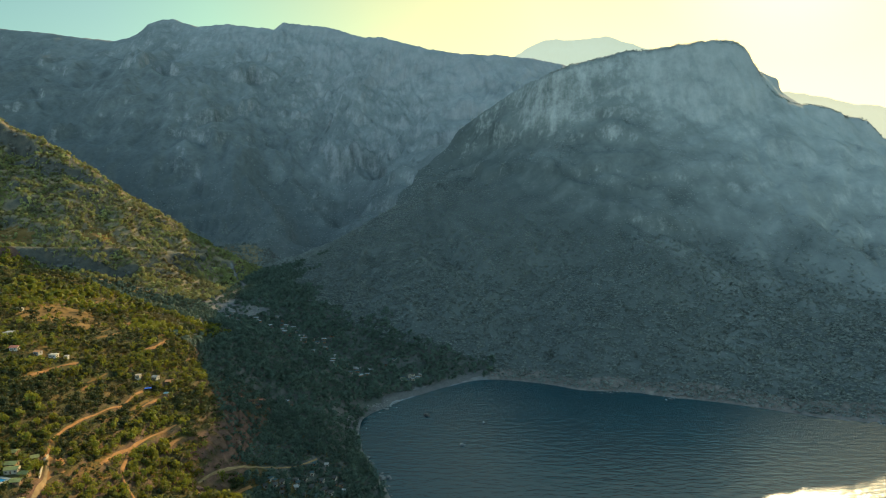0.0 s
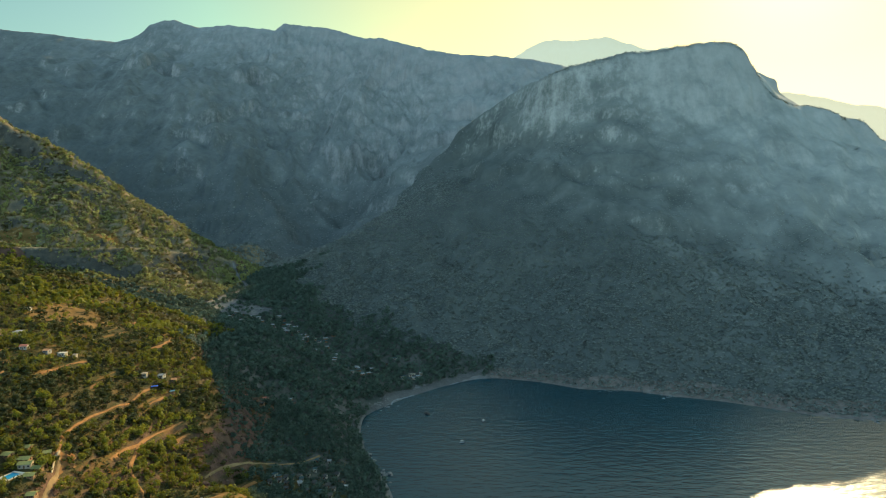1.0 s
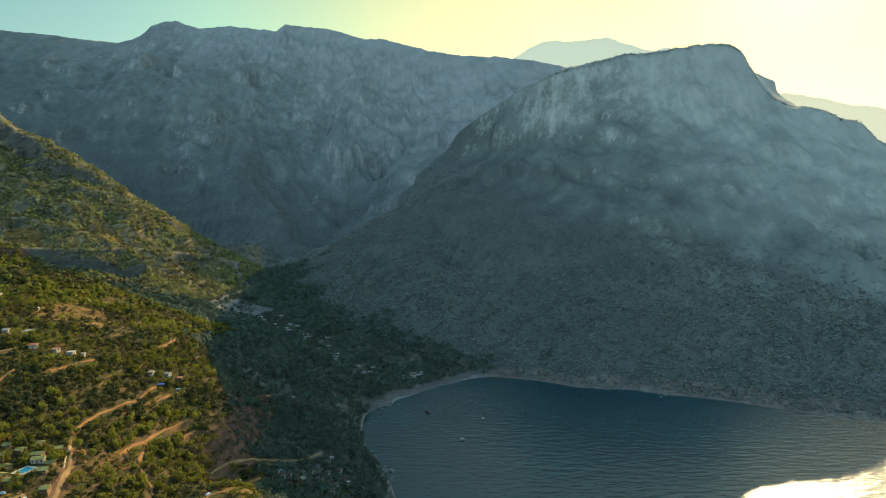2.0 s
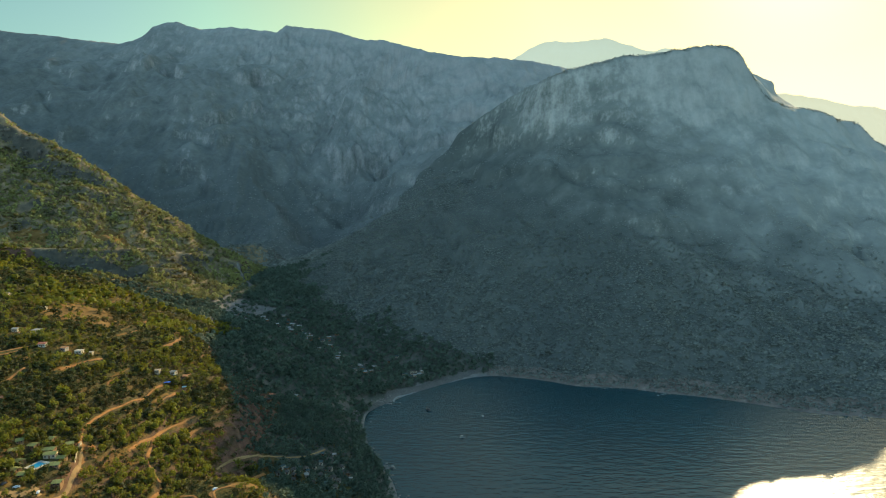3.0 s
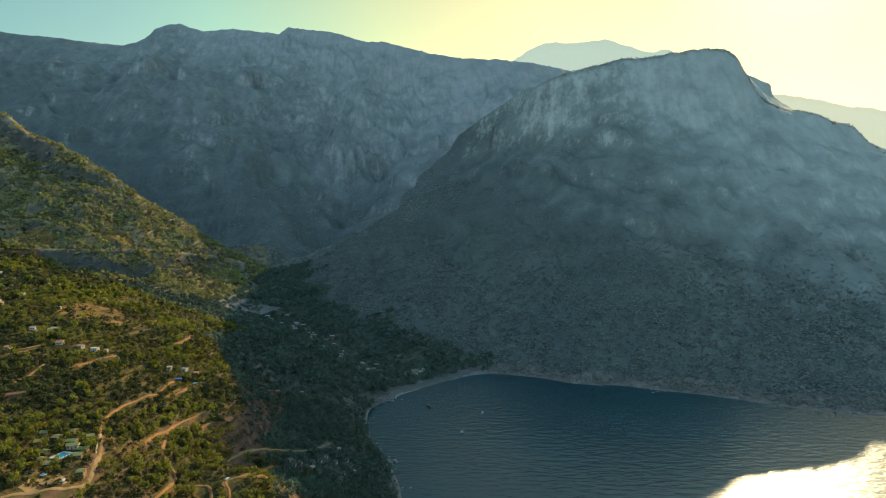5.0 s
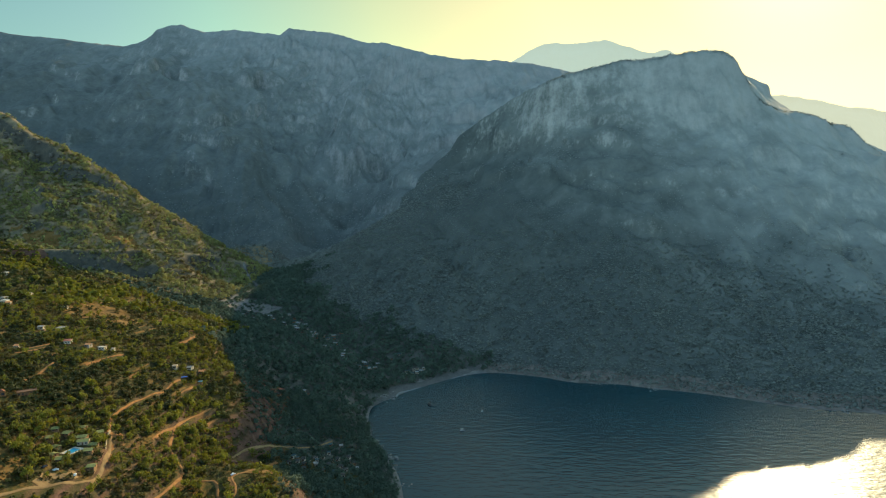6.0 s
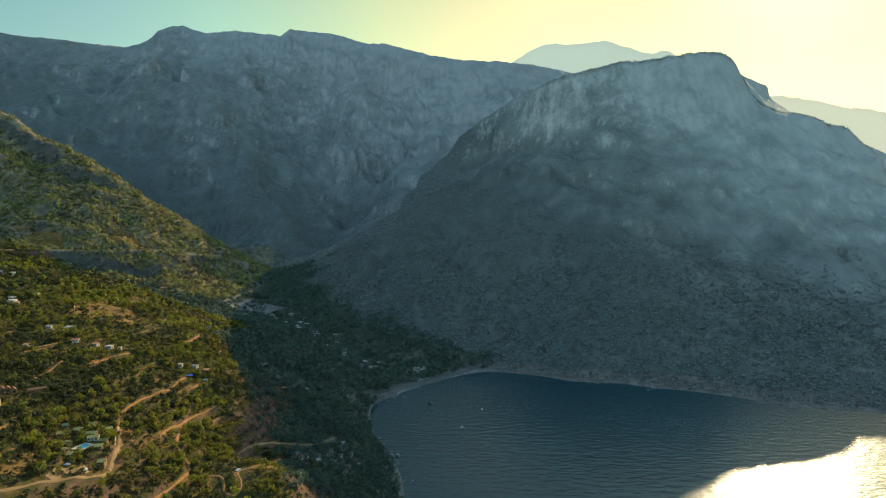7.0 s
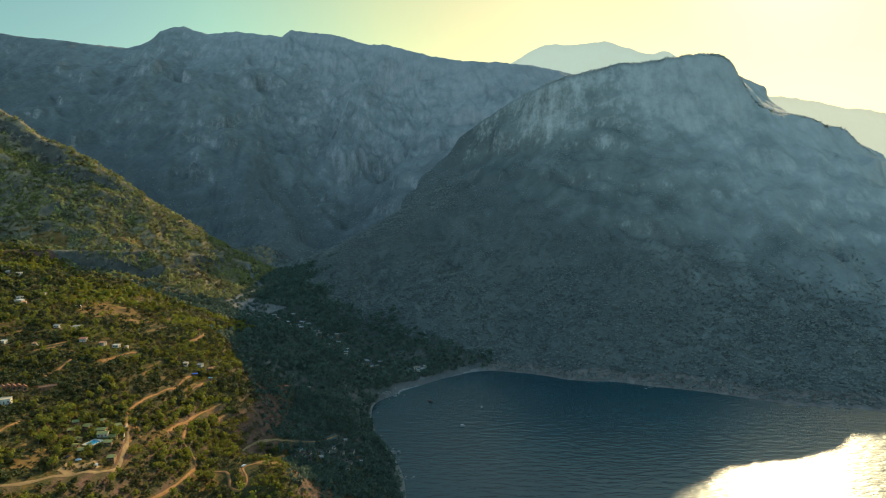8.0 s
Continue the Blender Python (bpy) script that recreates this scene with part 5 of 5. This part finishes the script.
def crown_proto(n_lobes, leaves, seed, flat, leaf):
    """Triangles of a crown 1 wide and about 1 tall: tufts of leaf on a few lobes."""
    r = np.random.default_rng(seed)
    th = r.uniform(0, 6.283, n_lobes)
    rad = r.uniform(0.08, 0.30, n_lobes)
    lobes = np.stack([rad * np.cos(th), rad * np.sin(th), r.uniform(0.35, 0.85, n_lobes) * flat], 1)
    size = r.uniform(0.16, 0.30, n_lobes)
    k = r.integers(0, n_lobes, leaves)
    d = r.normal(size=(leaves, 3))
    d /= np.linalg.norm(d, axis=1)[:, None]
    d[:, 2] = np.where(r.random(leaves) < 0.6, np.abs(d[:, 2]), d[:, 2])
    c = lobes[k] + d * size[k][:, None] * r.uniform(0.75, 1.05, leaves)[:, None]
    up = d + 0.3 * r.normal(size=(leaves, 3))
    a = np.cross(up, r.normal(size=(leaves, 3)))
    a /= np.linalg.norm(a, axis=1)[:, None]
    b = np.cross(up, a)
    b /= np.linalg.norm(b, axis=1)[:, None]
    s = leaf * r.uniform(0.7, 1.4, leaves)[:, None]
    tri = np.stack([c + a * s, c - 0.5 * a * s + 0.87 * b * s, c - 0.5 * a * s - 0.87 * b * s], 1)
    return tri.reshape(-1, 3)


def forest(name, xs, ys, width, tall, protos, mat, label, category, tints):
    """Many trees in one mesh: prototypes turned, scaled and set on the ground."""
    n = len(xs)
    z = ground_z(xs, ys)
    which = rng.integers(0, len(protos), n)
    ang = rng.uniform(0, 6.283, n)
    out, tint = [], []
    for w, p in enumerate(protos):
        m = which == w
        c, s_ = np.cos(ang[m])[:, None], np.sin(ang[m])[:, None]
        px, py, pz = p[None, :, 0], p[None, :, 1], p[None, :, 2]
        W, H = width[m][:, None], tall[m][:, None]
        v = np.stack([xs[m][:, None] + W * (c * px - s_ * py), ys[m][:, None] + W * (s_ * px + c * py), z[m][:, None] - 0.05 * H + H * pz], -1)
        out.append(v.reshape(-1, 3))
        tint.append(np.repeat(tints[m], len(p)))
    co = np.concatenate(out)
    me = fast_mesh(name, co, np.arange(len(co)).reshape(-1, 3), mat, False, np.concatenate(tint))
    return tagged(new(name, me), label, category, kind="stuff")


PINES = [crown_proto(8, 44, 100 + k, 1.0, 0.125) for k in range(5)]
BUSHES = [crown_proto(6, 29, 200 + k, 0.8, 0.155) for k in range(4)]
MID_CROWNS = [crown_proto(5, 20, 400 + k, 0.9, 0.21) for k in range(4)]
FAR_CROWNS = [crown_proto(4, 9, 300 + k, 0.9, 0.32) for k in range(4)]
TINY_CROWNS = [crown_proto(3, 6, 350 + k, 0.9, 0.38) for k in range(4)]


def open_ground(x, y):
    """True where no road, field, beach or building lies."""
    ok = np.ones(len(x), bool)
    for line, width, *_ in ROADS:
        ok &= (line_distance(line, x, y)[0] > width / 2 + 1.1) & ((line_distance(line, x - 2.2, y + 4)[0] > width / 2 + 0.7) & (line_distance(line, x - 4, y + 7.2)[0] > width / 2) | (y > 1050))
    for line, width in TERRACES:
        ok &= (line_distance(line, x, y)[0] > width / 2 + 0.8) & (line_distance(line, x - 2, y + 4)[0] > width / 2 + 0.6)
    for poly, *_ in FIELDS:
        ok &= ~inside(poly, x, y) | (hash2(np.floor(x * 10), np.floor(y * 10), 5) > np.where(y > 1000, 0.75, 0.66))
    for hx, hy, hr in HOUSES:
        ok &= np.hypot(x - hx, y - hy) > hr + 0.3
    ok &= ~((line_distance(BEACH, x, y)[0] < np.interp(x, [-20, 60], [16, 5])) & (y > 880))
    return ok


def scatter(n, x0, x1, y0, y1, keep):
    xs, ys = rng.uniform(x0, x1, n), rng.uniform(y0, y1, n)
    k = rng.random(n) < keep(xs, ys)
    xs, ys = xs[k], ys[k]
    k = (ground_z(xs, ys) > 1.3) & open_ground(xs, ys)
    return xs[k], ys[k]


def near_land(x, y):
    far, head, spur = region(x, y)
    return (far < 0.5) & (head < np.maximum(0.05, 0.3 + 0.55 * fbm(x / 60, y / 60, 3, 66)))


def hill_cover(x, y):
    steep = np.hypot(ground_z(x + 6, y) - ground_z(x - 6, y), ground_z(x, y + 6) - ground_z(x, y - 6)) / 12
    dry = 1.2 * np.clip(1.05 - np.hypot((x + 228) / 75, (y - 455) / 140), 0, 0.9)
    bare = 0.85 * np.clip(1.25 - np.hypot((x + 163) / 54, (y - 447) / 48), 0, 1) + 0.3 * np.clip(1.2 - np.hypot((x + 246) / 20, (y - 405) / 45), 0, 1) - 0.5 * ((x < -285) & (y > 400) & (y < 560)) + 0.5 * np.clip(1.25 - np.hypot((x + 405) / 95, (y - 622) / 62), 0, 1)
    rocky = bare + region(x, y)[2] * (0.1 + 0.7 * np.clip((ground_z(x, y) - 390) / 70, 0, 1)) + 0.25 * cliff_band(x, y)
    return np.where(near_land(x, y), np.clip(1.0 - rocky + 0.55 * fbm(x / 45, y / 45, 3, 61) - 0.25 * dry - (1.1 - 0.8 * region(x, y)[2]) * (1 - 0.93 * cliff_band(x, y)) * np.clip(steep - 0.7, 0, 2), 0.06, 1), 0)


def in_front(x, y):
    """The stretch of hill nearest the way of the drone, whose trees stand singly."""
    return (x > -330) & (x < -185) & (y > 325) & (y < 520)


def plant(xs, ys, crowns_p, crowns_b, where, bias=0.0, dusk=1.9, mats=None, size=1.0):
    """Pines, dark maquis and sun-dried scrub, each in drifts of its own."""
    leaf_p, leaf_b = mats or (PINE, SCRUB)
    pine = fbm(xs / 110, ys / 110, 2, 62) + rng.normal(0, 0.35, len(xs)) > bias
    zone = 0.7 * np.exp(-((xs + 370) / 120) ** 2 - ((ys - 850) / 130) ** 2)
    brown = (~pine) & (fbm(xs / 60, ys / 60, 2, 64) + rng.normal(0, 0.2, len(xs)) + zone > 0.22) & (leaf_b not in (SHADE_LEAF, HAZED_OAK))
    drift = fbm(xs / 38, ys / 38, 2, 65)
    for which, name, leaf, crowns, label, low in ((pine, "pine_wood", leaf_p, crowns_p, "yellow-green pine trees standing openly ", 0.8),
                                                  ((~pine) & (~brown), "maquis_scrub", leaf_b, crowns_b, "dark green maquis shrubs ", 0.6),
                                                  (brown, "dry_scrub", PARCHED, crowns_b, "olive-brown sun-dried shrubs ", 0.5)):
        n = int(which.sum())
        if n == 0:
            continue
        w = size * ((3 if name == "dry_scrub" else 4.2) + 8 * rng.random(n) ** 1.9)
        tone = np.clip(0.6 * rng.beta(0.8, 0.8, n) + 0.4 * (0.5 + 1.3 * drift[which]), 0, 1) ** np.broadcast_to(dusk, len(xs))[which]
        forest(name, xs[which], ys[which], w, w * rng.uniform(low, low + 0.4, n), crowns, leaf, label + where, "trees" if name == "pine_wood" else "shrubs", tone)


xs, ys = scatter(29500, -640, -40, 280, 760, hill_cover)
front = in_front(xs, ys)
fx_, fy_ = xs[front], ys[front]
# trees in the headland's shadow take the shaded leaf colour
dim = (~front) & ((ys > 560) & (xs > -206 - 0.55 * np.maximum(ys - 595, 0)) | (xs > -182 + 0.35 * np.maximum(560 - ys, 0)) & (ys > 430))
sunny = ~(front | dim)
# a higher exponent gives darker leaf tones west of the hotel
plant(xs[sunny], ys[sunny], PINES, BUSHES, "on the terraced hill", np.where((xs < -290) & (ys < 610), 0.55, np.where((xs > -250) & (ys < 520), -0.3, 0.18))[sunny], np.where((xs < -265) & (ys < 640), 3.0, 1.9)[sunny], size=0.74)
plant(xs[dim], ys[dim], PINES, BUSHES, "under the cliff", 0.1, 1.8, (SHADE_LEAF, SHADE_LEAF), 0.85)
xs, ys = scatter(22000, -1000, 85, 760, 1250, hill_cover)
# low and dim pick the shaded trees, which take the dulled leaf colour too
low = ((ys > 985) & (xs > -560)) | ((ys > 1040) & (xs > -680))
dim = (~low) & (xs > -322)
plant(xs[dim], ys[dim], MID_CROWNS, MID_CROWNS, "on the shaded slope above the bay", 0.1, 1.3, (SHADE_LEAF, SHADE_LEAF))
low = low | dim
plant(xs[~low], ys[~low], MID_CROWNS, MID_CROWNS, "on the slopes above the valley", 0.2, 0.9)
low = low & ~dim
plant(xs[low], ys[low], MID_CROWNS, MID_CROWNS, "in the shaded valley", 0.2, 0.9, (SHADE_LEAF, SHADE_LEAF))
xs, ys = scatter(20500, -1250, -230, 1250, 1640, hill_cover)
low = xs > -455
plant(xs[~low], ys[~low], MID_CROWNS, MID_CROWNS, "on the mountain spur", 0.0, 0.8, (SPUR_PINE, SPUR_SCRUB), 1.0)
plant(xs[low], ys[low], MID_CROWNS, FAR_CROWNS, "on the valley floor", 0.0, 0.9, (SHADE_LEAF, SHADE_LEAF))
xs, ys = scatter(9000, -950, -250, 1640, 2250, hill_cover)
plant(xs, ys, FAR_CROWNS, FAR_CROWNS, "in the valley behind the spur", 0.6, 0.9, (HAZED_OAK, HAZED_OAK))

def low_cover(x, y):
    return np.where(near_land(x, y), np.clip(0.62 + 0.9 * fbm(x / 24, y / 24, 3, 68), 0.05, 1), 0)


for leaf, n, label in ((PARCHED, 15000, "low sun-dried scrub on the open soil of the hill"), (SCRUB, 8000, "low dark scrub on the open soil of the hill")):
    xs, ys = scatter(n, -420, -100, 318, 700, low_cover)
    w = rng.uniform(0.7, 2.3, len(xs))
    forest("low_scrub", xs, ys, w, w * rng.uniform(0.5, 0.8, len(w)), TINY_CROWNS, leaf, label, "shrubs", rng.random(len(w)))


def single_tree(seed, tall, wide, mat, flat, leaves, leaf, name, label, category, tint):
    """A tree of its own: tapered trunk with limbs, and a crown of tufts."""
    r = np.random.default_rng(seed)
    p = crown_proto(8, leaves, seed, flat, leaf) * np.array([wide, wide, tall])
    base = new(name)
    tagged(base, label, category, "trees by the hotel")
    me = fast_mesh("crown", p, np.arange(len(p)).reshape(-1, 3), mat, False, np.repeat(np.clip(tint + r.normal(0, 0.12, len(p) // 3), 0, 1), 3))
    crown = new("crown", me)
    crown.parent = base
    bm = bmesh.new()
    bmesh.ops.create_cone(bm, cap_ends=False, segments=7, radius1=0.035 * tall, radius2=0.012 * tall, depth=0.7 * tall, matrix=pose(0, 0, 0.30 * tall))
    for k in range(4):
        bmesh.ops.create_cone(bm, cap_ends=False, segments=5, radius1=0.014 * tall, radius2=0.005 * tall, depth=0.35 * tall,
                              matrix=pose(0, 0, (0.35 + 0.07 * k) * tall, 0, 0, 90 * k + seed * 20) @ pose(0, 0, 0, 0, 52, 0) @ pose(0, 0, 0.17 * tall))
    part("trunk", bm, BARK, base)
    return base


PROTOS = [single_tree(500 + k, 6.5 + 0.8 * k, 6.0 + 0.6 * k, PINE, 1.0, 190, 0.075, "pine_tree", "yellow-green pine tree with an open rounded crown", "tree", 0.25 + 0.15 * k) for k in range(5)]
SHRUBS = [single_tree(600 + k, 3.4 + 0.5 * k, 4.5 + 0.7 * k, SCRUB, 0.85, 140, 0.09, "maquis_shrub", "dark green rounded maquis shrub", "shrub", 0.2 + 0.2 * k) for k in range(4)]
used = set()
order = rng.permutation(len(fx_))
for k in order[:560]:
    x, y = float(fx_[k]), float(fy_[k])
    pine = rng.random() < 0.5 + 0.35 * float(fbm(np.array([x / 110]), np.array([y / 110]), 2, 62)[0])
    src = PROTOS if pine else SHRUBS
    c = int(rng.integers(0, len(src)))
    g = float(rng.uniform(0.6, 1.15))
    m = pose(x, y, gz(x, y) - 0.2, 0, 0, float(rng.uniform(0, 360)))
    if (pine, c) not in used:
        used.add((pine, c))
        src[c].matrix_world = m
        continue
    ob = copy_thing(src[c], m)
    ob.scale = (g, g, g)
rest = order[560:]
if len(rest):
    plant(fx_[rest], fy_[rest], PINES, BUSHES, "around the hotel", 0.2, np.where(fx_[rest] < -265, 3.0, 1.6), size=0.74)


def far_cover(x, y):
    far, head, spur = region(x, y)
    z = ground_z(x, y)
    steep = np.hypot(ground_z(x + 12, y) - ground_z(x - 12, y), ground_z(x, y + 12) - ground_z(x, y - 12)) / 24
    low = np.where(far > 0.5, np.clip((430 - z) / 260, 0, 1), np.clip((470 - 0.3 * x - z) / 230, 0, 1))
    dense = np.clip(1.1 * low + 0.2 * np.minimum(low * 4, 1) * fbm(x / 170, y / 260, 4, 63, 0.6), 0.0, 1)
    thin = np.clip(0.10 + 0.5 * fbm(x / 90, y / 140, 4, 67, 0.6), 0.0, 0.3) * (steep < 1.6)
    dense = np.where(far > 0.5, dense, np.maximum(np.clip((dense - 0.3) / 0.45, 0, 1), thin))
    return np.where((head > 0.03) | (far > 0.5), dense * np.where(far > 0.5, 0.4, 1), 0)


def stony_cover(x, y):
    """Thin junipers on the bare upper slopes of the headland and the range."""
    far, head, spur = region(x, y)
    z = ground_z(x, y)
    crest = line_distance([(a, b) for a, b, c in LINES["headland_ridge"] if 300 < a < 1250], x, y)[0] < 8
    return np.where(crest & (z > 300), 0.7, 0)


# leaf tint lightens upwards and towards +x, haze put into the colour
xs, ys = scatter(92000, -400, 1300, 800, 1960, far_cover)
w = rng.uniform(3.6, 7.8, len(xs)) * np.clip(1.3 - ground_z(xs, ys) / 330, 0.5, 1)
forest("headland_wood", xs, ys, w, w * rng.uniform(0.35, 0.65, len(w)), FAR_CROWNS, HAZED_OAK, "wood covering the shaded headland slopes, its leaves paled for haze", "trees", np.clip(0.3 * rng.random(len(w)) + (ground_z(xs, ys) - 120 + 0.25 * (xs - 300)) / 420, 0, 0.85))
xs, ys = scatter(70000, -2600, 500, 1700, 3600, far_cover)
w = rng.uniform(3, 6.5, len(xs))
forest("mountain_wood", xs, ys, w, w * rng.uniform(0.5, 0.8, len(w)), TINY_CROWNS, HAZED_JUNIPER, "scattered junipers at the foot of the distant mountain", "trees", rng.random(len(w)))
xs, ys = scatter(46000, 60, 1300, 1450, 1960, stony_cover)
w = rng.uniform(2.2, 6.0, len(xs))
forest("upper_scrub", xs, ys, w, w * rng.uniform(0.5, 0.9, len(w)), MID_CROWNS, HAZED_OAK, "junipers along the crest of the headland, paled for haze", "shrubs", rng.random(len(w)))
